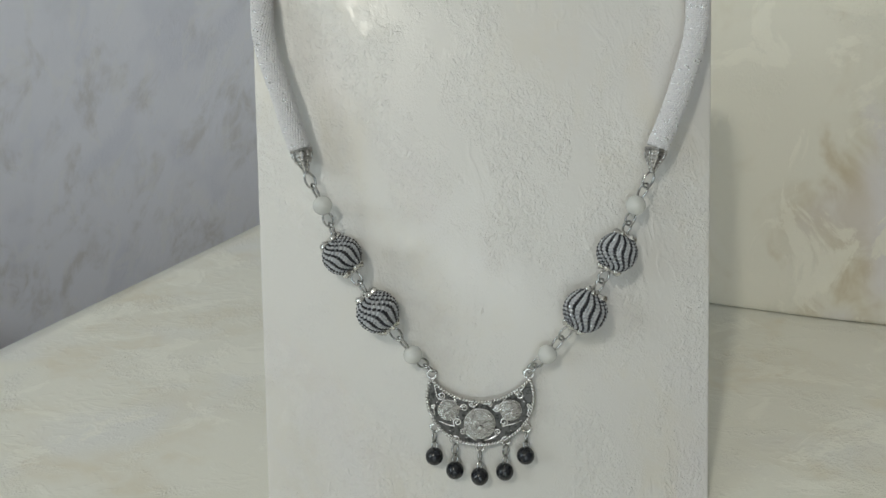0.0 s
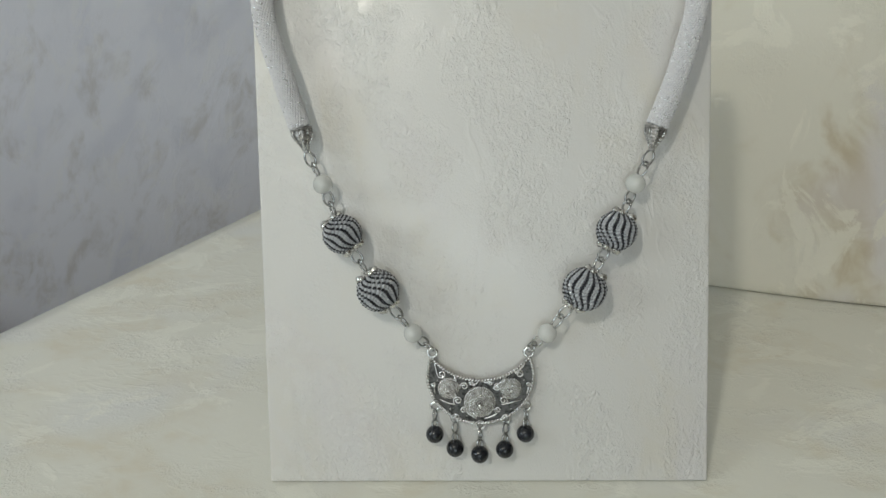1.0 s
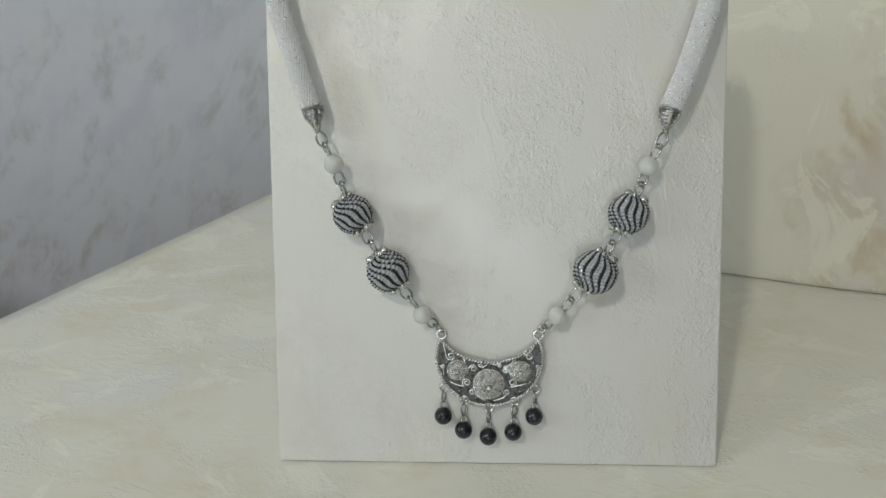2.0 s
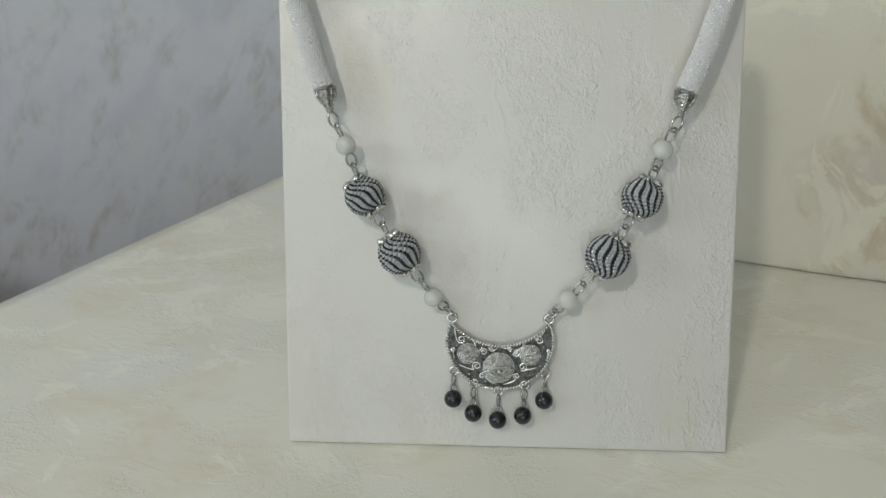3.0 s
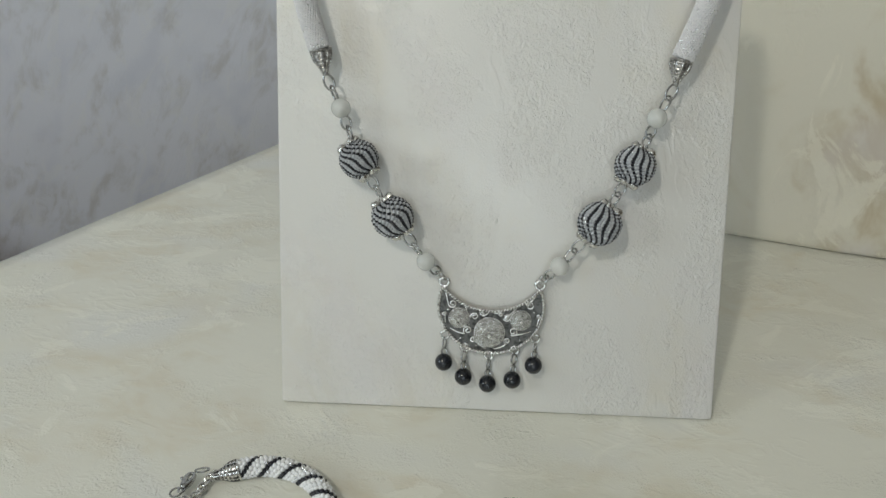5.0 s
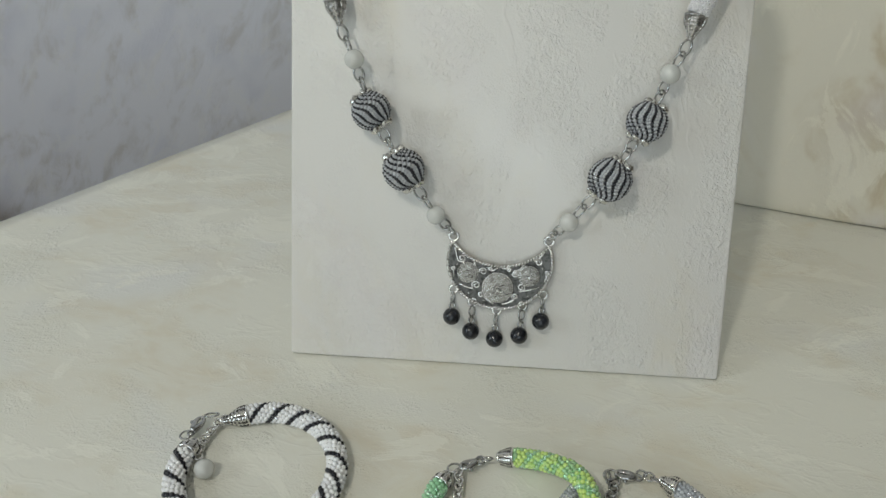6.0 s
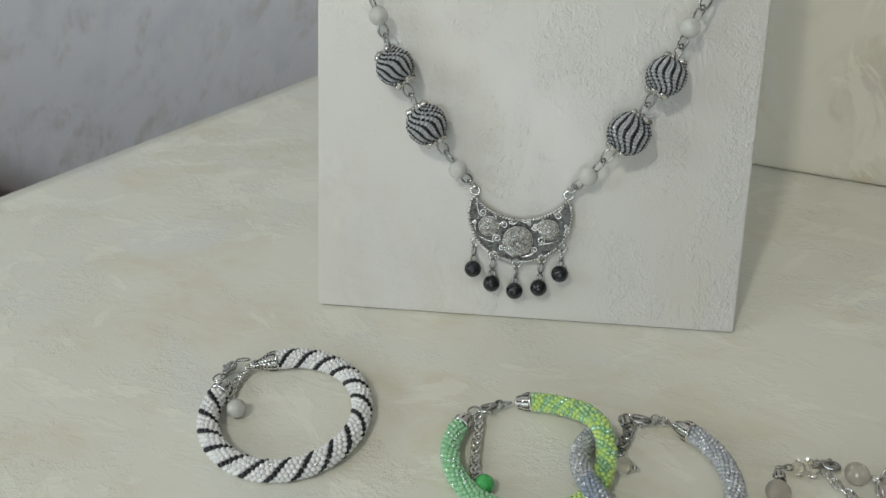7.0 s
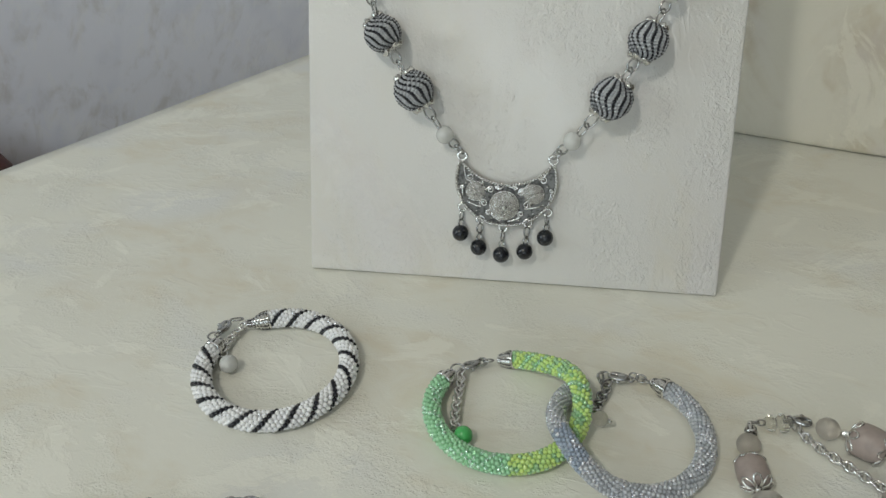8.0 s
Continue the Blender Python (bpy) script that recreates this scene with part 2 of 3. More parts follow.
def oval_ring(bm, m, long, short, wire, steps=18, sides=7):
    """A wire ring, its long axis on local x, in local xy."""
    pts = [m @ Vector((long * math.cos(a), short * math.sin(a), 0)) for a in [math.tau * k / steps for k in range(steps)]]
    return tube(bm, pts, wire, sides, True, (m.to_3x3() @ Vector((0, 0, 1))).normalized())


def bead_template(u=8, rows=5):
    """A small squat bead as arrays of corners and faces (quads and triangles)."""
    bm = bmesh.new()
    bmesh.ops.create_uvsphere(bm, u_segments=u, v_segments=rows, radius=1.0)
    bm.verts.index_update()
    verts = np.array([v.co[:] for v in bm.verts])
    faces = [[v.index for v in f.verts] for f in bm.faces]
    bm.free()
    return verts, faces


BEAD_V, BEAD_F = bead_template()


def bead_cloth(name, beads, materials, parent, label=""):
    """Many seed beads in one mesh. A bead: centre, three axes (columns, scaled), material index."""
    n, m = len(beads), len(BEAD_V)
    verts = np.empty((n * m, 3))
    for i, (c, axes, _) in enumerate(beads):
        verts[i * m:(i + 1) * m] = BEAD_V @ np.array(axes) + np.array(c)
    faces = [[k + i * m for k in f] for i in range(n) for f in BEAD_F]
    mesh = bpy.data.meshes.new(name)
    mesh.from_pydata(verts.tolist(), [], faces)
    for mt in materials:
        mesh.materials.append(mt)
    mesh.polygons.foreach_set("material_index", np.repeat([b[2] for b in beads], len(BEAD_F)).astype(np.int32))
    return tagged(mesh_part(name, mesh, materials, parent, label), kind="stuff")


def bead_rope(name, points, radius, bead, choose, materials, parent, label="", seed=1, up=Vector((0, 0, 1)), slant=52, plump=1.0):
    """Seed beads worked in a spiral round a centre line. choose(line, lines, s, rng) gives the material."""
    rng = random.Random(seed)
    lengths = [0.0]
    for a, b in zip(points, points[1:]):
        lengths.append(lengths[-1] + (b - a).length)
    fr = frames_along(points, False, up)
    ring = radius - bead * 0.5
    girth = math.tau * ring
    lines = max(4, round(girth * math.cos(radians(slant)) / (bead * 0.87)))
    lead = math.acos(min(0.95, lines * bead * 0.87 / girth))
    beads = []
    for line in range(lines):
        i, n = 0, 0
        while True:
            way = (n + 0.5 * (line % 2)) * bead * 0.97
            s = bead * 0.5 + way * math.cos(lead)
            if s > lengths[-1] - bead * 0.4:
                break
            n += 1
            while lengths[i + 1] < s:
                i += 1
            f = (s - lengths[i]) / (lengths[i + 1] - lengths[i])
            c = points[i].lerp(points[i + 1], f)
            t, side, nrm = fr[i]
            angle = math.tau * line / lines + way * math.sin(lead) / ring
            out = math.cos(angle) * side + math.sin(angle) * nrm
            across = t.cross(out)
            mat = choose(line, lines, s, rng)
            size = bead * rng.uniform(0.93, 1.06) * plump
            pos = c + out * (ring + rng.uniform(-0.05, 0.05) * bead) + t * rng.uniform(-0.06, 0.06) * bead
            beads.append((pos[:], (tuple(t * size * 0.51), tuple(across * size * 0.51), tuple(out * size * 0.55)), mat))
    core = bmesh.new()
    tube(core, points, ring * 0.97, 14, False, up)
    return beads, core


# ---- the room ----
def wall_with_hole(name, along_x, fixed, a0, a1, hole=None, thick=0.14, outward=-1, material=DULL_WALL):
    """An upright wall in room axes; the hole is (from, to, bottom, top) along it."""
    bm = bmesh.new()
    f0, f1 = sorted((fixed, fixed + outward * thick))
    spans = [(a0, a1, FLOOR, CEILING)]
    if hole:
        h0, h1, b, t = hole
        spans = [(a0, h0, FLOOR, CEILING), (h1, a1, FLOOR, CEILING), (h0, h1, FLOOR, b), (h0, h1, t, CEILING)]
    for s0, s1, b, t in spans:
        if along_x:
            box(bm, s0, f0, b, s1, f1, t)
        else:
            box(bm, f0, s0, b, f1, s1, t)
    ob = part(name, bm, material, None, "", False)
    ob.matrix_world = ROOM
    return tagged(ob, kind="structure")


X0, X1, Y0, Y1 = -1.6, 1.7, -2.6, 1.05
west = wall_with_hole("wall_west", False, X0, Y0 - 0.14, Y1 + 0.14, (W1["y"] - W1["w"] / 2, W1["y"] + W1["w"] / 2, W1["z"] - W1["h"] / 2, W1["z"] + W1["h"] / 2))
tagged(west, "plain beige plaster wall out of view with an added window", "wall")
south = wall_with_hole("wall_south", True, Y0, X0, X1, (W2["x"] - W2["w"] / 2, W2["x"] + W2["w"] / 2, W2["z"] - W2["h"] / 2, W2["z"] + W2["h"] / 2))
tagged(south, "plain beige plaster wall out of view with an added window", "wall")
tagged(wall_with_hole("wall_north", True, Y1, X0, X1, outward=1, material=WALL_PAPER), "blue-grey mottled wallpaper wall beyond the table", "wall")
tagged(wall_with_hole("wall_east", False, X1, Y0 - 0.14, Y1 + 0.14, outward=1, material=BROWN_WALL), "plain brown wall out of view, dark to cut bounced light", "wall")

for name, z0, z1, mt, label in (("floor", FLOOR - 0.1, FLOOR, BOARDS, "brown wooden floor of the room"), ("ceiling", CEILING, CEILING + 0.1, PLASTER, "plain white plaster ceiling")):
    ob = part(name, box(bmesh.new(), X0 - 0.14, Y0 - 0.14, z0, X1 + 0.14, Y1 + 0.14, z1), mt, None, "", False)
    ob.matrix_world = ROOM
    tagged(ob, label, name, kind="structure")


def window(name, m, w, h):
    """A white two-light window, unseen and added for its light; x along the wall, z up, y outwards."""
    win = thing(name, m, "unseen white window with two glass panes, added for light", "window", "", "structure")
    bm = bmesh.new()
    t = 0.03
    for x0, x1, z0, z1 in ((-w / 2, -w / 2 + t, -h / 2, h / 2), (w / 2 - t, w / 2, -h / 2, h / 2), (-w / 2 + t, w / 2 - t, h / 2 - t, h / 2), (-w / 2 + t, w / 2 - t, -h / 2, -h / 2 + t), (-t / 2, t / 2, -h / 2 + t, h / 2 - t)):
        box(bm, x0, 0.06, z0, x1, 0.10, z1, 0.002, 1)
    part("window_frame", bm, WHITE_PAINT, win)
    for s in (-1, 1):
        x0, x1 = sorted((s * t / 2, s * (w / 2 - t)))
        pane = part("pane", box(bmesh.new(), x0, 0.078, -h / 2 + t, x1, 0.082, h / 2 - t), GLASS, win, "", False)
        pane.visible_shadow = False
    return win


glass = Nodes("window_glass")
GLASS = glass.finish((1.0, 1.0, 1.0), 0.0, 0.0, None, Transmission_Weight=1.0)
window("window_1", ROOM @ pose(X0, W1["y"], W1["z"], 0, 0, 90), W1["w"], W1["h"])
window("fill_window", ROOM @ pose(W2["x"], Y0, W2["z"], 0, 0, 180), W2["w"], W2["h"])


# ---- the table and what stands behind ----
def build_table():
    table = thing("table", TABLE @ pose(0, 0, FLOOR), "table covered with cream embossed paper, stained beige", "table")
    top = -FLOOR
    part("tabletop", box(bmesh.new(), 0.002, -0.95, top - 0.03, 0.85, 0.32, top - 0.002, 0.002), DARK_WOOD, table)
    # the paper sheet: slightly wavy, folded over the edges
    bm = bmesh.new()
    nx, ny = 90, 130
    grid = []
    for i in range(nx + 1):
        row = []
        for j in range(ny + 1):
            x, y = 0.85 * i / nx, -0.95 + 1.27 * j / ny
            dz = 0.0003 * noise.noise(Vector((x * 9, y * 9, 0)))
            row.append(bm.verts.new((x, y, top + dz - 0.0003)))
        grid.append(row)
    for i in range(nx):
        for j in range(ny):
            bm.faces.new((grid[i][j], grid[i + 1][j], grid[i + 1][j + 1], grid[i][j + 1]))
    rim = [e for e in bm.edges if e.is_boundary]
    down = bmesh.ops.extrude_edge_only(bm, edges=rim)
    for v in [g for g in down["geom"] if isinstance(g, bmesh.types.BMVert)]:
        v.co.z -= 0.02
    bmesh.ops.recalc_face_normals(bm, faces=bm.faces)
    part("paper_cover", bm, TABLE_PAPER, table, "cream embossed paper with beige stains")
    for x in (0.05, 0.80):
        for y in (-0.90, 0.27):
            part("leg", box(bmesh.new(), x - 0.025, y - 0.025, 0, x + 0.025, y + 0.025, top - 0.03, 0.004), DARK_WOOD, table)


build_table()


def build_backdrop():
    """An upright panel wrapped in beige paper; its foot bows a little."""
    m = pose(0.166, 0.3838, 0, 0, 0, -14.0)
    panel = thing("backdrop_panel", m, "upright panel wrapped in beige embossed paper", "panel")
    bm = bmesh.new()
    cols, rows = 60, 24
    x0, x1, h, thick = -0.10, 0.32, 0.31, 0.014
    front = [[None] * (rows + 1) for _ in range(cols + 1)]
    back = [[None] * (rows + 1) for _ in range(cols + 1)]
    for i in range(cols + 1):
        x = x0 + (x1 - x0) * i / cols
        bow = -0.0016 * math.sin(x * 34) - 0.10 * max(0.0, x - 0.03) ** 2
        for j in range(rows + 1):
            z = (0.0, 0.0016, 0.0045)[j] if j < 3 else 0.0045 + (h - 0.0045) * (j - 2) / (rows - 2)
            lean = 0.07 * z + (0.0035, 0.0012, 0.0)[min(j, 2)]
            wave = 0.0012 * noise.noise(Vector((x * 14, z * 14, 3)))
            front[i][j] = bm.verts.new((x, bow + lean + wave, z))
            back[i][j] = bm.verts.new((x, bow + lean + thick, z))
    for i in range(cols):
        for j in range(rows):
            bm.faces.new((front[i][j], front[i + 1][j], front[i + 1][j + 1], front[i][j + 1]))
            bm.faces.new((back[i][j], back[i][j + 1], back[i + 1][j + 1], back[i + 1][j]))
        bm.faces.new((front[i][rows], front[i + 1][rows], back[i + 1][rows], back[i][rows]))
        bm.faces.new((front[i][0], back[i][0], back[i + 1][0], front[i + 1][0]))
    for i in (0, cols):
        for j in range(rows):
            bm.faces.new((front[i][j], front[i][j + 1], back[i][j + 1], back[i][j]))
    bmesh.ops.recalc_face_normals(bm, faces=bm.faces)
    part("panel_face", bm, PANEL_PAPER, panel)


build_backdrop()

# dark ottoman on the floor between the table and the wall
ottoman = thing("ottoman", pose(-1.03, 0.66, FLOOR, 0, 0, 8), "dark red-brown leather ottoman with rounded edges", "ottoman")
part("cushion", box(bmesh.new(), -0.28, -0.20, 0.06, 0.28, 0.20, 0.465, 0.10, 6), RED_BROWN, ottoman)
part("base", box(bmesh.new(), -0.22, -0.15, 0.0, 0.22, 0.15, 0.06, 0.01), DARK_WOOD, ottoman)

# bare hanging lamp, unseen, added to carry the main light: a cable and a bulb holder
fixture = thing("added_pendant", pose(LAMP[0], LAMP[1], CEILING), "unseen hanging bulb holder on a white cable, added for light", "lamp")
drop = LAMP[2] - CEILING
part("bulb_holder", lathe(bmesh.new(), [(0.0, drop + 0.11), (0.012, drop + 0.108), (0.018, drop + 0.09), (0.019, drop + 0.05), (0.015, drop + 0.042), (0.0, drop + 0.042)], 28), WHITE_PAINT, fixture)
part("cable", tube(bmesh.new(), [Vector((0, 0, 0)), Vector((0, 0, drop * 0.5)), Vector((0, 0, drop + 0.11))], 0.003, 8, False, Vector((1, 0, 0))), WHITE_PAINT, fixture)

# ---- the display board ----
LEAN = 22.5
BOARD = pose(0.0195, 0.2292, 0.0007, 90 - LEAN, 0, 0)     # x along the foot, y up the slope, z out of the face
BH, BT = 0.2145, 0.005


def build_board():
    board = thing("display_board", BOARD, "leaning display board wrapped in off-white embossed paper", "display board")
    bm = bmesh.new()
    right0, right1 = 0.0962, 0.0906
    left0, left1 = -0.0955, -0.0945
    c = [(left0, -0.0001), (right0, 0.0001), (right1, BH), (left1, BH)]
    foot = BT * math.tan(radians(LEAN)) - 0.00076
    front = [bm.verts.new((x, y, 0)) for x, y in c]
    back = [bm.verts.new((x, y if y > 0.1 else foot, -BT)) for x, y in c]
    bm.faces.new(front)
    bm.faces.new(back[::-1])
    for i in range(4):
        j = (i + 1) % 4
        bm.faces.new((front[j], front[i], back[i], back[j]))
    bmesh.ops.bevel(bm, geom=list(bm.edges), offset=0.0011, segments=3, affect="EDGES", profile=0.5)
    part("face", bm, BOARD_PAPER, board, "off-white embossed paper with ridged patches")
    strut = part("strut", box(bmesh.new(), -0.03, -0.002, -0.002, 0.03, 0.1428, 0.002, 0.0005, 1), CORE, board, "grey card strut")
    strut.matrix_local = pose(0, 0.150, -BT - 0.002, 180 + 40, 0, 0)


build_board()

# ---- the necklace, in the board's axes ----
UP = Vector((0, 0, 1))
necklace = thing("necklace", BOARD, "white beaded cord necklace with striped balls and silver crescent pendant", "necklace")


def bezier_run(points, steps=14):
    """A smooth run through the points."""
    pts = [Vector(p) for p in points]
    out = []
    for i in range(len(pts) - 1):
        p0 = pts[i - 1] if i else pts[0] * 2 - pts[1]
        p1, p2 = pts[i], pts[i + 1]
        p3 = pts[i + 2] if i + 2 < len(pts) else pts[-1] * 2 - pts[-2]
        for k in range(steps):
            t = k / steps
            out.append(0.5 * ((2 * p1) + (p2 - p0) * t + (2 * p0 - 5 * p1 + 4 * p2 - p3) * t * t + (3 * p1 - p0 - 3 * p2 + p3) * t ** 3))
    out.append(pts[-1])
    return out


def cord(side, start, knee, top):
    """White beaded cord from its end cap over the top edge of the board."""
    r = 0.0044
    pts = bezier_run([(start[0], start[1], 0.0085), ((start[0] + knee[0]) / 2, (start[1] + knee[1]) / 2, 0.0092), (knee[0] - side * 0.0005, knee[1] - 0.0003, 0.0095), (top[0] - side * 0.0004, top[1] - 0.0003, 0.0085),
                      (top[0] + side * 0.0011, BH - 0.0028, 0.0056), (top[0] + side * 0.0012, BH + 0.0040, 0.0005), (top[0] - side * 0.001, BH + 0.0036, -0.0085), (top[0] - side * 0.010, BH - 0.012, -0.0115),
                      (top[0] - side * 0.045, BH - 0.035, -0.0115), (0.0, BH - 0.045, -0.0115)])

    def choose(line, lines, s, rng):
        return 1 if rng.random() < 0.10 else 0

    beads, core = bead_rope("beadwork", pts, r, 0.00105, choose, None, None, seed=5 if side < 0 else 6, up=UP, plump=1.22)
    ob = part("cord", core, CORD_BEAD, necklace, "white beaded cord")
    bead_cloth("beadwork", beads, [CORD_BEAD, GLINT_BEAD], ob, "tiny white seed beads with silver glints")


cord(-1, (-0.0748, 0.1542), (-0.0816, 0.1756), (-0.0877, 0.1956))
cord(1, (0.0678, 0.1532), (0.0757, 0.1739), (0.0818, 0.1957))


def cap_radius(r0, r1, f):
    """A nearly straight collar that draws in to a narrow neck."""
    g = min(1.0, max(0.0, (f - 0.22) / 0.78))
    return r0 * (1 - 0.08 * f) + (r1 - r0 * 0.92) * (g * g * (3 - 2 * g)) ** 0.8


def end_cap(parent, base, tip, r0, r1, name="end_cap", label="antique silver cone cap", body=None):
    """A stepped cone cap with ribs, from its wide mouth to its tip."""
    base, tip, body = Vector(base), Vector(tip), body or SILVER
    length = (tip - base).length
    m = Matrix.Translation(base) @ along(tip - base)
    bm = bmesh.new()
    prof = [(r0 * 0.90, -0.0001), (r0 * 1.06, 0), (r0 * 1.08, 0.0006), (r0 * 0.98, 0.0010)]
    for k in range(7):
        f = k / 6
        r = cap_radius(r0, r1, f)
        h = 0.0012 + (length - 0.0022) * f
        prof += [(r * 0.88, h), (r * 1.0, h + 0.0004), (r * 0.99, h + 0.0007)]
    prof += [(r1 * 0.8, length), (0.0, length)]
    lathe(bm, prof, 20, m)
    ob = part(name, bm, body, parent, label)
    rib = bmesh.new()
    for k in range(8):
        a = math.tau * k / 8
        pts = [m @ Vector((r * math.cos(a + 0.15 * f), r * math.sin(a + 0.15 * f), 0.0010 + (length - 0.002) * f)) for f, r in [(q / 6, cap_radius(r0, r1, q / 6) * 1.0) for q in range(7)]]
        tube(rib, pts, 0.00030, 5, False, Vector((0.3, 0.2, 1)))
    part("rib", rib, SILVER if body is DARK_SILVER else OXIDE, ob, "fine raised relief on the cap")
    return ob


def ring(parent, centre, direction, normal, long, short, wire, mat=STEEL, name="jump_ring"):
    """A wire ring with its long axis along direction."""
    x = Vector(direction).normalized()
    z = Vector(normal) - Vector(normal).dot(x) * x
    z.normalize()
    y = z.cross(x)
    m = Matrix((x, y, z)).transposed().to_4x4()
    return part(name, oval_ring(bmesh.new(), Matrix.Translation(centre) @ m, long, short, wire), mat, parent)


def bead(parent, centre, radius, mat, name, label, axis=(0, 1, 0), hole=True):
    """A round stone with a drilled dimple at each end of its axis."""
    bm = bmesh.new()
    q = along(axis)
    prof = []
    for k in range(17):
        a = math.pi * k / 16
        prof.append((radius * math.sin(a), -radius * math.cos(a)))
    prof[0], prof[-1] = (0.0, -radius * 0.93), (0.0, radius * 0.93)
    lathe(bm, prof, 28, Matrix.Translation(centre) @ q)
    return part(name, bm, mat, parent, label)


def flower_cap(parent, centre, direction, r, petals=6):
    """A little silver bead cap: one dished flower sheet whose petals swell to a round knob at the tip."""
    m = Matrix.Translation(centre) @ along(direction)
    bm = bmesh.new()
    around, rings = petals * 8, 12

    def sheet(under):
        rows = []
        for i in range(1, rings + 1):
            f = i / rings
            row = []
            for k in range(around):
                a = math.tau * k / around
                lobe = 0.5 + 0.5 * math.cos(petals * a)
                reach = r * f * (0.60 + 0.50 * lobe ** 0.7 * f)
                z = 0.0009 - 0.0021 * f * f
                knob = 0.0014 * math.exp(-((f - 0.84) / 0.17) ** 2) * lobe ** 1.5
                row.append(bm.verts.new(m @ Vector((reach * math.cos(a), reach * math.sin(a), z - 0.0004 if under else z + knob))))
            rows.append(row)
        for a, b in zip(rows, rows[1:]):
            for k in range(around):
                j = (k + 1) % around
                bm.faces.new((a[k], a[j], b[j], b[k]) if under else (a[k], b[k], b[j], a[j]))
        return rows[0], rows[-1]

    top, low = sheet(False), sheet(True)
    for k in range(around):
        j = (k + 1) % around
        bm.faces.new((top[1][k], low[1][k], low[1][j], top[1][j]))
        bm.faces.new((top[0][j], low[0][j], low[0][k], top[0][k]))
    bmesh.ops.recalc_face_normals(bm, faces=bm.faces)
    return part("bead_cap", bm, SILVER, parent, "silver flower bead cap")


def beaded_ball(centre, radius, axis, twist, seed):
    """A ball netted with seed beads in black and white stripes from pole to pole."""
    rng = random.Random(seed)
    c, q = Vector(centre), along(axis)
    bm = bmesh.new()
    ball(bm, c, radius - 0.0012, 20, 14)
    core = part("beaded_ball", bm, GREY_WHITE_BEAD, necklace, "ball of black and white seed beads in wavy stripes")
    cols = 42
    size = math.tau * (radius - 0.0008) / cols * 1.12
    rows = int(math.pi * radius / (size * 1.0))
    beads = []
    for i in range(rows):
        lat = -math.pi / 2 + math.pi * (i + 0.5) / rows
        cl = math.cos(lat)
        if cl < 0.28:
            continue
        middle = lat
        for k in range(cols):
            lat = middle + (math.pi / rows * 0.5 if k % 2 else 0.0)
            cl = math.cos(lat)
            squeeze = max(cl, 0.45)
            a = math.tau * k / cols + twist * math.sin(lat) + 0.19 * math.sin(lat * 3.6 + 0.6 + seed)
            out = q.to_3x3() @ Vector((cl * math.cos(a), cl * math.sin(a), math.sin(lat)))
            t = q.to_3x3() @ Vector((-math.sin(a), math.cos(a), 0))
            s = out.cross(t)
            w = size * rng.uniform(0.92, 1.06)
            dark = k % 3 == 0
            pos = c + out * (radius - (0.0007 if dark else 0.0009) + rng.uniform(-0.0001, 0.0001))
            beads.append((pos[:], (tuple(t * w * (0.70 if dark else 0.50) * squeeze), tuple(s * w * (0.54 if dark else 0.60)), tuple(out * w * 0.56)), 1 if dark else (2 if rng.random() < 0.03 else 0)))
    bead_cloth("beadwork", beads, [GREY_WHITE_BEAD, BLACK_BEAD, GLINT_BEAD], core, "black and greyish white seed beads in stripes")
    for s in (-1, 1):
        d = q.to_3x3() @ Vector((0, 0, s))
        flower_cap(core, c + d * (radius - 0.0001), d, 0.0050)
    return core


def strand(side, cap0, cap1, p1, b1, r1, b2, r2, p2, ear, twist):
    """One side of the necklace, from its cord down to the pendant's ear."""
    end_cap(necklace, cap0, cap1, 0.0043, 0.0013, body=DARK_SILVER)
    stops = [Vector(cap1), Vector(p1), Vector(b1), Vector(b2), Vector(p2), Vector(ear)]
    bead(necklace, p1, 0.0040, JADE, "stone_bead", "milky white round stone bead", stops[2] - stops[0])
    bead(necklace, p2, 0.0040, JADE, "stone_bead", "milky white round stone bead", stops[5] - stops[3])
    beaded_ball(b1, r1, stops[3] - stops[1] if side > 0 else (0.62, -0.78, 0.05), twist, 11 if side < 0 else 13)
    beaded_ball(b2, r2, stops[4] - stops[2], twist, 17 if side < 0 else 19)
    radii = [0.0006, 0.0040, r1 + 0.0008, r2 + 0.0008, 0.0040, 0.0008]
    for i in range(5):
        a, b = stops[i], stops[i + 1]
        d = (b - a).normalized()
        start, end = a + d * radii[i], b - d * radii[i + 1]
        span = (end - start).length
        links = max(1, round(span / 0.0042))
        for k in range(links):
            mid = start.lerp(end, (k + 0.5) / links)
            mid.z = max(mid.z, 0.0024)
            long = span / links / 2 + 0.0009
            nrm = (0.25 * side, 0.1, 1) if k % 2 == 0 else (0.9 * d.y, -0.9 * d.x, 0.55)
            ring(necklace, mid, d, nrm, long, min(0.0021, long * 0.72), 0.00048)


strand(-1, (-0.0748, 0.1541, 0.0075), (-0.0727, 0.1441, 0.0072), (-0.0666, 0.1313, 0.0075), (-0.0591, 0.1109, 0.0083), 0.00825, (-0.0449, 0.0876, 0.0089), 0.0089,
       (-0.0309, 0.0686, 0.0060), (-0.0226, 0.0603, 0.0030), -0.78)
strand(1, (0.0678, 0.1531, 0.0075), (0.0663, 0.1432, 0.0072), (0.0601, 0.1303, 0.0075), (0.0527, 0.1113, 0.0083), 0.00835, (0.0400, 0.0875, 0.0090), 0.0091,
       (0.0252, 0.0684, 0.0060), (0.0173, 0.0602, 0.0030), -0.72)


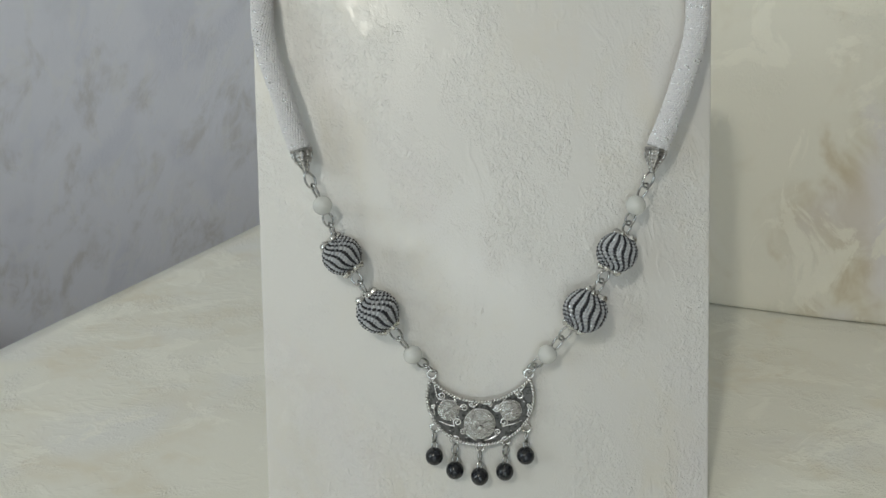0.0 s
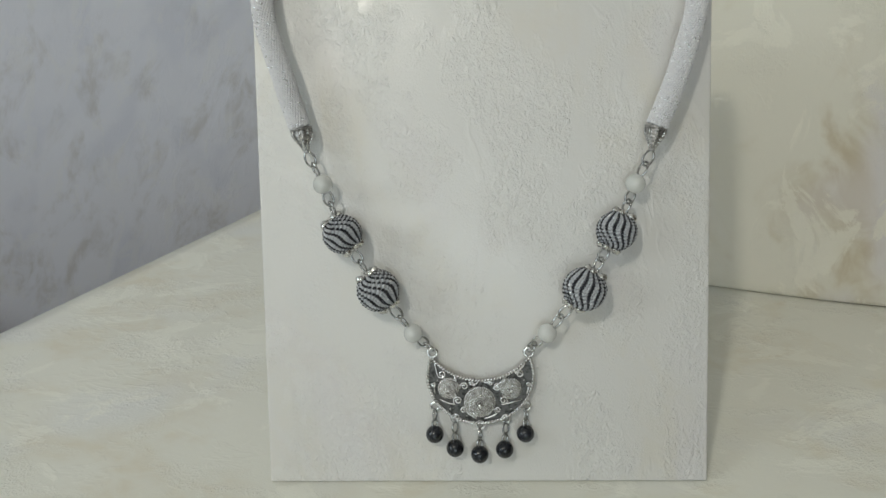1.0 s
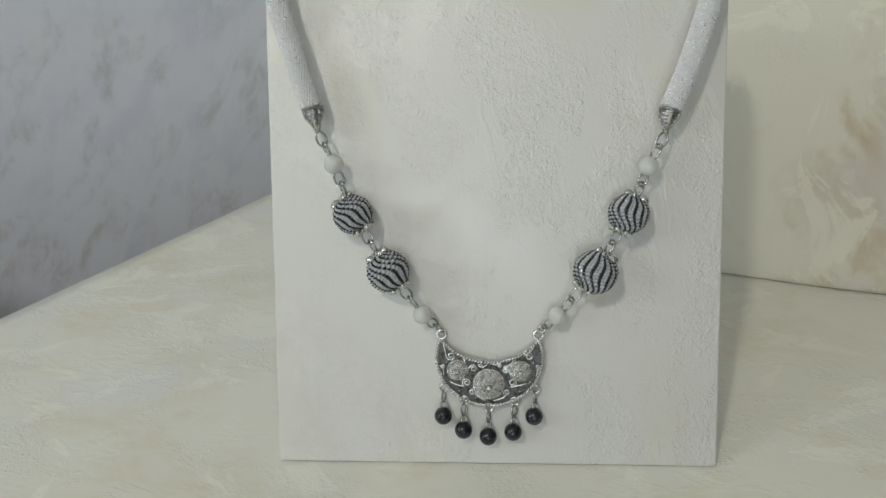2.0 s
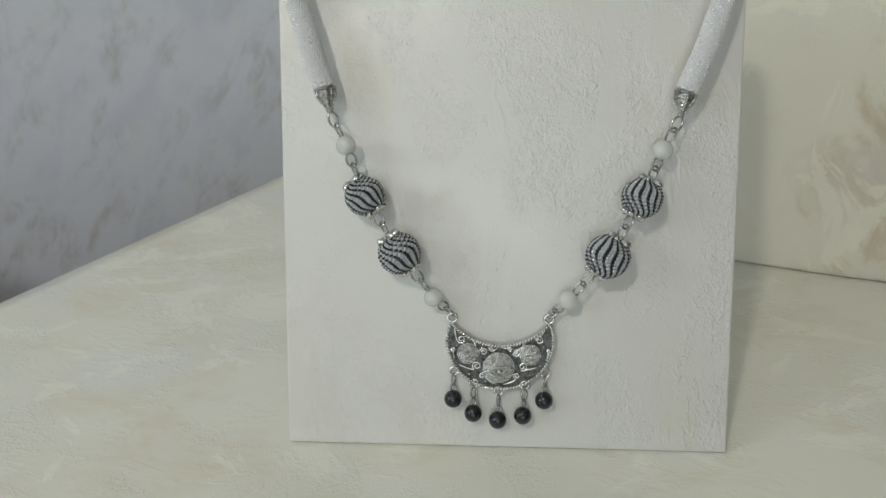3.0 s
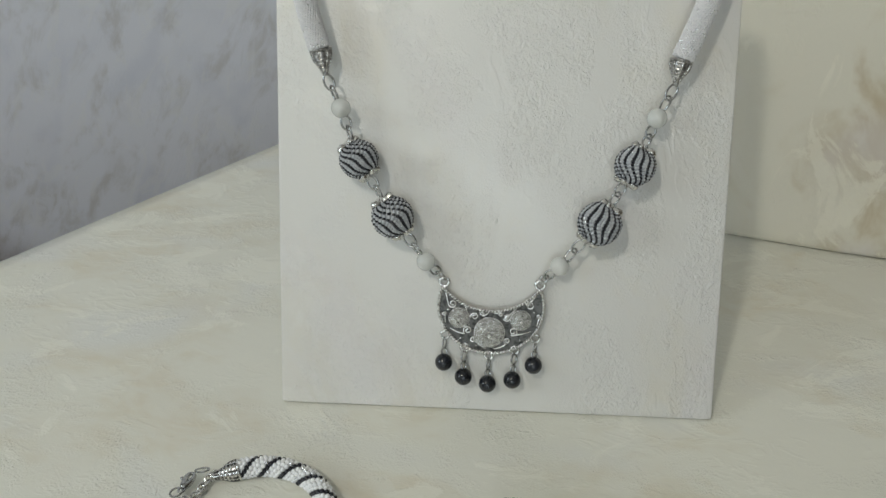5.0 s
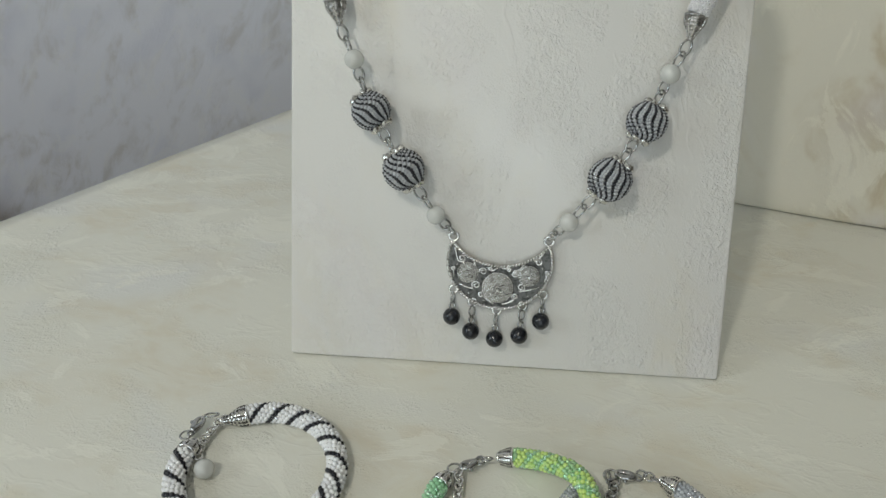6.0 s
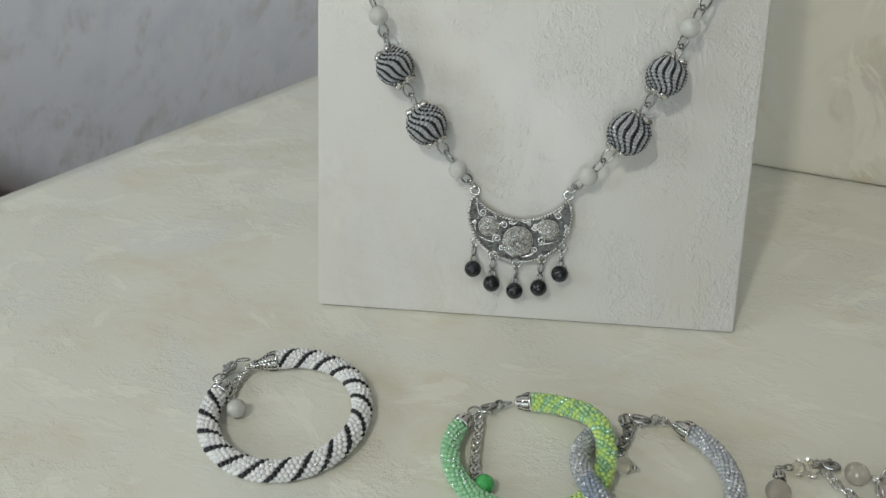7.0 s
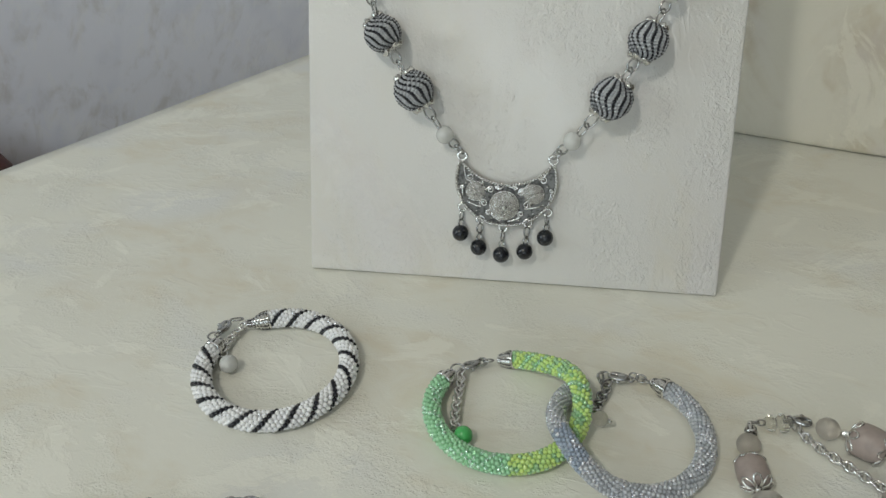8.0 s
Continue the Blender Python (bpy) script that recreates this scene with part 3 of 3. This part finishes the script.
def build_pendant():
    """The crescent: a dark plate with a roped rim, three studded domes, scrolls and loops."""
    cx, w = -0.0026, 0.0022
    a, b, vc = 0.0226, 0.0209, 0.0490
    ri, vi = 0.0262, 0.0733
    q0, q1 = math.radians(157), math.radians(383)
    outer = [Vector((cx + a * math.cos(q), vc + b * math.sin(q), w)) for q in [q0 + (q1 - q0) * k / 60 for k in range(61)]]
    half = math.asin((outer[-1].x - cx) / ri)
    inner = [Vector((cx + ri * math.sin(f), vi - ri * math.cos(f), w)) for f in [-half + 2 * half * k / 60 for k in range(61)]]
    inner = [Vector((p.x, p.y + (outer[0].y - inner[0].y) * (abs(k - 30) / 30) ** 2, w)) for k, p in enumerate(inner)]
    bm = bmesh.new()
    lo, hi = w - 0.0010, w - 0.0001
    rows = []
    for o, i in zip(outer, inner):
        rows.append([bm.verts.new((o.x, o.y, lo)), bm.verts.new((o.x, o.y, hi)), bm.verts.new((i.x, i.y, hi)), bm.verts.new((i.x, i.y, lo))])
    for r, s in zip(rows, rows[1:]):
        for k in range(4):
            bm.faces.new((r[k], s[k], s[(k + 1) % 4], r[(k + 1) % 4]))
    bmesh.ops.recalc_face_normals(bm, faces=bm.faces)
    plate = part("pendant", bm, OXIDE, necklace, "crescent pendant of blackened and polished silver", False)

    def roped(points, size, name):
        """A twisted-wire border: slanted grains on a thin wire."""
        bm = bmesh.new()
        tube(bm, points, size * 0.22, 6, False, UP)
        dist = [0.0]
        for p, n in zip(points, points[1:]):
            dist.append(dist[-1] + (n - p).length)
        n = int(dist[-1] / (size * 0.62))
        j = 0
        for k in range(n):
            s = (k + 0.5) / n * dist[-1]
            while dist[j + 1] < s:
                j += 1
            p = points[j].lerp(points[j + 1], (s - dist[j]) / (dist[j + 1] - dist[j]))
            t = (points[j + 1] - points[j]).normalized()
            turn = Matrix.Rotation(math.atan2(t.y, t.x) + 0.85, 4, "Z")
            ball(bm, p + Vector((0, 0, 0.0004)), size * 0.5, 10, 7, (1.15, 0.52, 0.9), turn)
        return part(name, bm, SILVER, plate, "bright roped silver border")

    roped(outer, 0.0022, "outer_border")
    roped(inner, 0.0021, "inner_border")

    def dome(x, y, r, rise, rings):
        """A studded dome of concentric beaded rings."""
        bm = bmesh.new()
        spokes = 46 if r > 0.006 else 32
        radial, angular = rings * 6, spokes * 6
        rows = []
        for i in range(1, radial + 1):
            f = i / radial
            base = rise * (1 - f ** 1.7)
            row = []
            for j in range(angular):
                q = math.tau * j / angular
                stud = abs(math.sin(math.pi * rings * f)) * abs(math.cos(spokes * q / 2))
                h = base + 0.00055 * stud
                row.append((bm.verts.new((x + r * f * math.cos(q), y + r * f * math.sin(q), w + h)), stud))
            rows.append(row)
        for a, b in zip(rows, rows[1:]):
            for j in range(angular):
                k = (j + 1) % angular
                four = (a[j], b[j], b[k], a[k])
                # grooves between the studs: black patina and their shade, both put into the colour
                bm.faces.new([v for v, _ in four]).material_index = 1 if sum(h for _, h in four) < 0.42 else 0
        rows = [[v for v, _ in row] for row in rows]
        low = [bm.verts.new((v.co.x, v.co.y, w - 0.0002)) for v in rows[-1]]
        for j in range(angular):
            k = (j + 1) % angular
            bm.faces.new((rows[-1][j], low[j], low[k], rows[-1][k]))
        bm.faces.new(rows[0])
        ball(bm, (x, y, w + rise + 0.0003), 0.0010 if r > 0.006 else 0.0008, 10, 8)
        part("dome", bm, [SILVER, OXIDE], plate, "silver dome with rings of tiny studs")

    dome(cx - 0.0004, 0.0375, 0.0072, 0.0050, 8)
    dome(cx - 0.0137, 0.0436, 0.0050, 0.0037, 6)
    dome(cx + 0.0129, 0.0434, 0.0050, 0.0037, 6)

    def scroll(x, y, r, turns, start, sense, tail):
        """A wire spiral with a tail that runs off from it."""
        pts = []
        n = 26
        for k in range(n + 1):
            f = k / n
            q = start + sense * turns * math.tau * f
            rr = r * (0.22 + 0.78 * f)
            pts.append(Vector((x + rr * math.cos(q), y + rr * math.sin(q), w + 0.0003)))
        pts += [pts[-1].lerp(Vector((*tail, w + 0.0003)), f) + Vector((0, -0.0004 * math.sin(math.pi * f), 0)) for f in (0.33, 0.66, 1.0)]
        part("scroll", tube(bmesh.new(), pts, 0.00040, 6, False, UP), SILVER, plate)

    for s in (-1, 1):
        scroll(cx + s * 0.0166, 0.0498, 0.0019, 1.5, 0.0, s, (cx + s * 0.0196, 0.0550))
        scroll(cx + s * 0.0098, 0.0381, 0.0020, 1.5, 1.0, -s, (cx + s * 0.0168, 0.0383))
        scroll(cx + s * 0.0074, 0.0338, 0.0015, 1.4, 2.0, s, (cx + s * 0.0016, 0.0301))
        scroll(cx + s * 0.0070, 0.0444, 0.0018, 1.5, 0.5, -s, (cx + s * 0.0112, 0.0490))
        scroll(cx + s * 0.0040, 0.0456, 0.0010, 1.3, 0.5, s, (cx + s * 0.0008, 0.0466))
        scroll(cx + s * 0.0203, 0.0452, 0.0010, 1.2, 0.0, -s, (cx + s * 0.0196, 0.0410))
        dots = bmesh.new()
        for x, y in ((0.0130, 0.0343), (0.0172, 0.0385), (0.0060, 0.0312), (0.0093, 0.0405), (0.0050, 0.0461), (0.0185, 0.0470)):
            ball(dots, (cx + s * x, y, w + 0.0002), 0.00042, 8, 6)
        part("stud", dots, SILVER, plate)
        part("ear", oval_ring(bmesh.new(), Matrix.Translation((cx + s * 0.0205, 0.0592, w)), 0.0020, 0.0019, 0.00062), SILVER, plate, "round hanging ear")

    for k, (ax, ay, bx, by) in enumerate(((-0.0222, 0.0356, -0.0224, 0.0236), (-0.0135, 0.0302, -0.0137, 0.0173), (-0.0028, 0.0270, -0.0031, 0.0145), (0.0083, 0.0298, 0.0076, 0.0167), (0.0170, 0.0353, 0.0165, 0.0238))):
        top = Vector((ax, ay, w))
        part("loop", oval_ring(bmesh.new(), Matrix.Translation(top), 0.0018, 0.0017, 0.00056), SILVER, plate)
        drop = Vector((bx, by, 0.0040))
        d = (drop - top).normalized()
        end = drop - d * 0.0037
        gap = end - top
        ring(necklace, top + gap * 0.42 + Vector((0, 0, 0.0004)), d, (1, 0.1, 0.45) if k % 2 == 0 else (0.7, 0.1, 0.8), 0.0023, 0.0016, 0.00046)
        ring(necklace, top + gap * 0.86 + Vector((0, 0, 0.0004)), d, (0.3, 0.2, 1), 0.0015, 0.0011, 0.00044, STEEL, "eye_pin")
        bead(necklace, drop, 0.0038, ONYX, "drop_bead", "glossy black round drop bead", d)


build_pendant()


# ---- bracelets on the table ----
def oval_run(cx, cy, a, b, q0, q1, height, steps=150):
    """Points along an oval from angle q0 to q1 (degrees); height gives z by angle."""
    out = []
    for k in range(steps + 1):
        q = q0 + (q1 - q0) * k / steps
        r = radians(q)
        out.append(Vector((cx + a * math.cos(r), cy + b * math.sin(r), height(q % 360))))
    return out


def lobster(parent, at, heading, size=0.0105):
    """A lobster clasp lying flat: a stout pear-shaped body round a small eye, a thumb knob on its lever, a tail eye."""
    m = Matrix.Translation(at) @ Matrix.Rotation(heading, 4, "Z")
    pts, rad = [], []
    for k in range(30):
        q = math.tau * k / 30
        far = 0.5 - 0.5 * math.cos(q)                 # 0 at the nose, 1 at the tail
        wide = 0.21 * math.sin(q) * (1 - 0.6 * far)
        pts.append(m @ Vector((size * (0.40 - 0.72 * far), size * wide, 0.0002 * math.sin(q))))
        rad.append(size * (0.085 + 0.085 * far))
    body = part("clasp", tube(bmesh.new(), pts, rad, 10, True, UP), STEEL, parent, "steel lobster clasp")
    part("knob", ball(bmesh.new(), m @ Vector((size * 0.02, size * 0.30, 0.0003)), size * 0.075, 10, 8, (1.3, 1.3, 1)), STEEL, body)
    part("tail_eye", oval_ring(bmesh.new(), m @ Matrix.Translation((-size * 0.52, 0, 0)), 0.0013, 0.0012, 0.00045), STEEL, body)
    return body


def chain(parent, points, pitch, wide, wire, mat=STEEL):
    """A curb chain of flat-lying twisted links, each a part."""
    run = [Vector(p) for p in points]
    dist = [0.0]
    for p, n in zip(run, run[1:]):
        dist.append(dist[-1] + (n - p).length)
    n = int(dist[-1] / pitch)
    j = 0
    for k in range(n):
        s = (k + 0.5) * pitch
        while dist[j + 1] < s:
            j += 1
        p = run[j].lerp(run[j + 1], (s - dist[j]) / (dist[j + 1] - dist[j]))
        t = (run[j + 1] - run[j]).normalized()
        side = t.cross(UP)
        nrm = UP + side * (0.55 if k % 2 == 0 else -0.55)
        turn = (t * 1.0 + side * 0.35).normalized()
        ring(parent, p, turn, nrm, pitch * 0.78, wide, wire, mat, "chain_link")


def bracelet(label, run, radius, bead_size, choose, mats, core_mat, caps, seed, up=UP, slant=52):
    """A beaded rope bracelet with a silver cap on each end."""
    base = Vector((sum(p.x for p in run) / len(run), sum(p.y for p in run) / len(run), 0))
    br = thing("bracelet", Matrix.Translation(base), label, "bracelet", "beaded rope bracelets on the table")
    pts = [p - base for p in run]
    beads, core = bead_rope("beadwork", pts, radius, bead_size, choose, mats, br, seed=seed, up=up, slant=slant, plump=1.07)
    rope = part("rope", core, core_mat, br)
    bead_cloth("beadwork", beads, mats, rope, "")
    for (i, j), (length, r0, r1) in zip(((0, 4), (-1, -5)), caps):
        d = (pts[i] - pts[j]).normalized()
        end_cap(br, pts[i] - d * 0.0008, pts[i] + d * length + Vector((0, 0, -0.0012)), r0, r1)
    return br, base


def local(base, x, y, z):
    return Vector((x, y, z)) - base


# white with black spiral
def striped(line, lines, s, rng):
    return 1 if line % (lines // 2) == 0 else (2 if rng.random() < 0.04 else 0)


run = oval_run(-0.0711, 0.1617, 0.0302, 0.0286, 113, -192, lambda q: 0.0042)
ob, base = bracelet("white beaded rope bracelet with black spiral stripes", run, 0.0042, 0.00195, striped, [WHITE_BEAD, BLACK_BEAD, GLINT_BEAD], WHITE_BEAD, ((0.0105, 0.0040, 0.0013), (0.0070, 0.0040, 0.0013)), 21, slant=45)
ring(ob, local(base, -0.0980, 0.1878, 0.0030), (1, 0.2, 0), (0.2, 0.5, 1), 0.0028, 0.0018, 0.0004)
lobster(ob, local(base, -0.1018, 0.1822, 0.0032), math.radians(78), 0.0088)
ring(ob, local(base, -0.1046, 0.1768, 0.0028), (0.8, 0.5, 0), (0.6, 0.2, 1), 0.0024, 0.0018, 0.00042)
chain(ob, [local(base, -0.0925, 0.1872, 0.0034), local(base, -0.0945, 0.1830, 0.0022), local(base, -0.0968, 0.1765, 0.0020), local(base, -0.0975, 0.1700, 0.0020), local(base, -0.0955, 0.1645, 0.0022)], 0.0022, 0.0016, 0.0005, SILVER)
bead(ob, local(base, -0.0912, 0.1606, 0.0039), 0.0038, JADE, "charm_bead", "milky white round charm bead", (0.6, -0.5, 0.35))


# two greens
def greens(line, lines, s, rng):
    if s < 0.0835:
        if line % (lines // 2) < 2 or s > 0.050:
            return 2 if rng.random() < 0.7 else 3
        return 3 if rng.random() < 0.7 else 1
    return 1 if rng.random() < 0.30 else 0


def hump(q, at, width, rise):
    d = (q - at + 180) % 360 - 180
    return rise * math.exp(-(d / width) ** 2)


run = oval_run(0.0242, 0.1508, 0.0286, 0.0256, 88, -206, lambda q: 0.0038 + hump(q, 22, 38, 0.0080))
ob, base = bracelet("beaded rope bracelet, half mint green and half lime", run, 0.0038, 0.00182, greens, [GREEN_BEAD, GREEN_GLINT, LIME_BEAD, PALE_LIME], GREEN_BEAD, ((0.0058, 0.0035, 0.0024), (0.0062, 0.0036, 0.0019)), 31)
for x, y in ((0.0155, 0.1752), (0.0130, 0.1742)):
    ring(ob, local(base, x, y, 0.0034), (1, 0.25, 0), (0.2, 0.6 if x > 0.014 else -0.5, 1), 0.0021, 0.0016, 0.0004)
lobster(ob, local(base, 0.0088, 0.1720, 0.0034), math.radians(205), 0.0086)
ring(ob, local(base, 0.0032, 0.1700, 0.0032), (1, 0.3, 0), (0.5, 0.2, 1), 0.0026, 0.0021, 0.00045)
chain(ob, [local(base, 0.0048, 0.1695, 0.0030), local(base, 0.0054, 0.1640, 0.0020), local(base, 0.0050, 0.1530, 0.0020), local(base, 0.0052, 0.1430, 0.0020), local(base, 0.0066, 0.1395, 0.0022)], 0.0020, 0.0017, 0.00055, SILVER)
bead(ob, local(base, 0.0094, 0.1362, 0.0038), 0.0036, GREEN_STONE, "charm_bead", "bright green glass charm bead", (0.4, -0.6, 0.2))


# silvery lilac
def lilacs(line, lines, s, rng):
    if 0.088 < s < 0.104:
        return 2 if rng.random() < 0.75 else 1
    return 1 if rng.random() < 0.32 else 0


run = oval_run(0.0704, 0.1455, 0.0274, 0.0272, 55, -225, lambda q: 0.0038 + hump(q, 208, 36, 0.0080))
ob, base = bracelet("silvery lilac-grey beaded rope bracelet looped through a green one", run, 0.0038, 0.00165, lilacs, [LILAC_BEAD, LILAC_GLINT, BLUE_BEAD], LILAC_BEAD, ((0.0068, 0.0038, 0.0018), (0.0065, 0.0038, 0.0018)), 41)
ring(ob, local(base, 0.0793, 0.1716, 0.0030), (1, -0.5, 0), (0.2, 0.6, 1), 0.0020, 0.0015, 0.0004)
ring(ob, local(base, 0.0770, 0.1728, 0.0030), (1, -0.3, 0), (0.2, -0.6, 1), 0.0020, 0.0015, 0.0004)
ring(ob, local(base, 0.0743, 0.1738, 0.0030), (1, -0.2, 0), (0.2, -0.6, 1), 0.0018, 0.0013, 0.0004)
lobster(ob, local(base, 0.0680, 0.1722, 0.0034), math.radians(172), 0.0092)
ring(ob, local(base, 0.0622, 0.1718, 0.0036), (0.8, 0.5, 0), (0.5, 0.2, 1), 0.0027, 0.0021, 0.00045)
ring(ob, local(base, 0.0610, 0.1700, 0.0044), (0.2, 1, 0), (1, 0.2, 0.6), 0.0025, 0.0019, 0.00045)
chain(ob, [local(base, 0.0640, 0.1705, 0.0026), local(base, 0.0625, 0.1650, 0.0020), local(base, 0.0595, 0.1590, 0.0020), local(base, 0.0580, 0.1540, 0.0020)], 0.0024, 0.0019, 0.00055)
bead(ob, local(base, 0.0600, 0.1500, 0.0036), 0.0031, CRYSTAL, "charm_bead", "clear crystal charm bead", (1, -0.2, 0.1))
ball_bm = ball(bmesh.new(), local(base, 0.0634, 0.1488, 0.0040), 0.0011, 10, 8)
part("pin_head", ball_bm, SILVER, ob)


# ---- pink stone bracelet ----
pink = thing("stone_bracelet", pose(0.130, 0.145, 0), "bracelet of pale pink stones, silver caps, crystals and chain", "bracelet")
PB = Vector((0.130, 0.145, 0))


def filigree_cap(parent, centre, direction, r, depth, petals=7):
    """An openwork silver cap: looped petals folded over a stone."""
    m = Matrix.Translation(centre) @ along(direction)
    cap = part("filigree_cap", ball(bmesh.new(), m @ Vector((0, 0, 0.0006)), 0.0012, 10, 8), SILVER, parent, "openwork silver cap")
    for k in range(petals):
        q = math.tau * k / petals
        pts = []
        for j in range(13):
            f = math.tau * j / 12
            rr = r * (0.52 - 0.42 * math.cos(f))
            wq = q + 0.36 * math.sin(f)
            pts.append(m @ Vector((rr * math.cos(wq), rr * math.sin(wq), -depth * (rr / r) ** 4)))
        part("petal", tube(bmesh.new(), pts[:-1], 0.00042, 6, True, m.to_3x3() @ Vector((0.05, 0.02, 1))), SILVER, cap)
    return cap


def barrel(parent, centre, axis, radius, length, mat, label):
    """A plump stone with flattened ends."""
    prof = [(0.0, -length / 2)]
    for k in range(15):
        q = -math.pi / 2 + math.pi * k / 14
        prof.append((radius * (abs(math.cos(q)) ** 0.29), length / 2 * math.sin(q)))
    prof.append((0.0, length / 2))
    return part("stone", lathe(bmesh.new(), prof, 28, Matrix.Translation(centre) @ along(axis)), mat, parent, label)


def faceted(parent, centre, radius, axis):
    bm = bmesh.new()
    lathe(bm, [(0.0, -radius * 0.72), (radius * 0.45, -radius * 0.7), (radius * 0.92, -radius * 0.28), (radius, 0.0), (radius * 0.92, radius * 0.28), (radius * 0.45, radius * 0.7), (0.0, radius * 0.72)], 9, Matrix.Translation(centre) @ along(axis))
    return part("crystal", bm, CRYSTAL, parent, "clear faceted crystal", False)


def pl(x, y, z):
    return Vector((x, y, z)) - PB


# hanging end: tiny bell, pale bead, pink barrel, cap
end_cap(pink, pl(0.1146, 0.1490, 0.0040), pl(0.1150, 0.1545, 0.0040), 0.0021, 0.0009, "tiny_bell", "small dark silver bell cap")
bead(pink, pl(0.1126, 0.1440, 0.0042), 0.0042, PALE_ROSE, "stone_bead", "cloudy pale round bead", (0.1, 1, 0))
d = Vector((0.08, -1, 0))
part("spacer", ball(bmesh.new(), pl(0.1118, 0.1388, 0.0050), 0.0013, 10, 8), SILVER, pink)
barrel(pink, pl(0.1110, 0.1308, 0.0058), d, 0.0056, 0.0112, ROSE, "dusky pink barrel stone")
filigree_cap(pink, pl(0.1116, 0.1246, 0.0058), d, 0.0060, 0.0030)
filigree_cap(pink, pl(0.1106, 0.1368, 0.0058), -d, 0.0058, 0.0028)
barrel(pink, pl(0.1135, 0.1165, 0.0060), d, 0.0056, 0.0100, PALE_ROSE, "pale pink barrel stone")
# clasp run towards the other stones
ring(pink, pl(0.1168, 0.1554, 0.0032), (1, 0.1, 0), (0.2, 0.6, 1), 0.0020, 0.0010, 0.00035)
ring(pink, pl(0.1195, 0.1556, 0.0032), (1, 0.1, 0), (0.2, -0.6, 1), 0.0018, 0.0010, 0.00035)
faceted(pink, pl(0.1228, 0.1556, 0.0034), 0.0032, (1, 0.05, 0.1))
faceted(pink, pl(0.1270, 0.1556, 0.0038), 0.0037, (1, 0.1, 0.2))
ring(pink, pl(0.1300, 0.1572, 0.0034), (1, 0.2, 0), (0.2, 0.6, 1), 0.0020, 0.0013, 0.0004)
lobster(pink, pl(0.1345, 0.1578, 0.0036), math.radians(-8), 0.0078)
bead(pink, pl(0.1428, 0.1548, 0.0041), 0.0041, PALE_ROSE, "stone_bead", "cloudy pale round bead", (1, -0.4, 0))
part("spacer", ball(bmesh.new(), pl(0.1472, 0.1519, 0.0056), 0.0015, 10, 8), SILVER, pink)
d2 = Vector((0.86, -0.5, 0))
barrel(pink, pl(0.1538, 0.1480, 0.0066), d2, 0.0065, 0.0118, ROSE, "dusky pink barrel stone")
filigree_cap(pink, pl(0.1484, 0.1511, 0.0064), -d2, 0.0069, 0.0032)
filigree_cap(pink, pl(0.1592, 0.1449, 0.0064), d2, 0.0069, 0.0032)
bead(pink, pl(0.1665, 0.1420, 0.0050), 0.0050, PALE_ROSE, "stone_bead", "cloudy pale round bead", d2)
chain(pink, [pl(0.1315, 0.1570, 0.0030), pl(0.1345, 0.1520, 0.0020), pl(0.1395, 0.1460, 0.0020), pl(0.1460, 0.1405, 0.0020), pl(0.1530, 0.1345, 0.0020), pl(0.1600, 0.1290, 0.0020)], 0.0027, 0.0014, 0.00055, SILVER)
bead(pink, pl(0.1565, 0.1265, 0.0040), 0.0040, PALE_ROSE, "stone_bead", "cloudy pale round bead", (1, -0.6, 0))

# ---- a chain bracelet lying nearest the table's front ----
fore = thing("chain_bracelet", pose(-0.080, 0.090, 0), "dark silver chain bracelet with a small clasp", "bracelet")
FB = Vector((-0.080, 0.090, 0))
pts = [Vector((-0.0970, 0.0960, 0.0020)) - FB, Vector((-0.0880, 0.0925, 0.0020)) - FB, Vector((-0.0790, 0.0945, 0.0020)) - FB, Vector((-0.0700, 0.0985, 0.0022)) - FB, Vector((-0.0630, 0.1010, 0.0022)) - FB]
chain(fore, pts, 0.0030, 0.0018, 0.0006, DARK_SILVER)
lobster(fore, Vector((-0.0590, 0.1000, 0.0026)) - FB, math.radians(170), 0.0100)
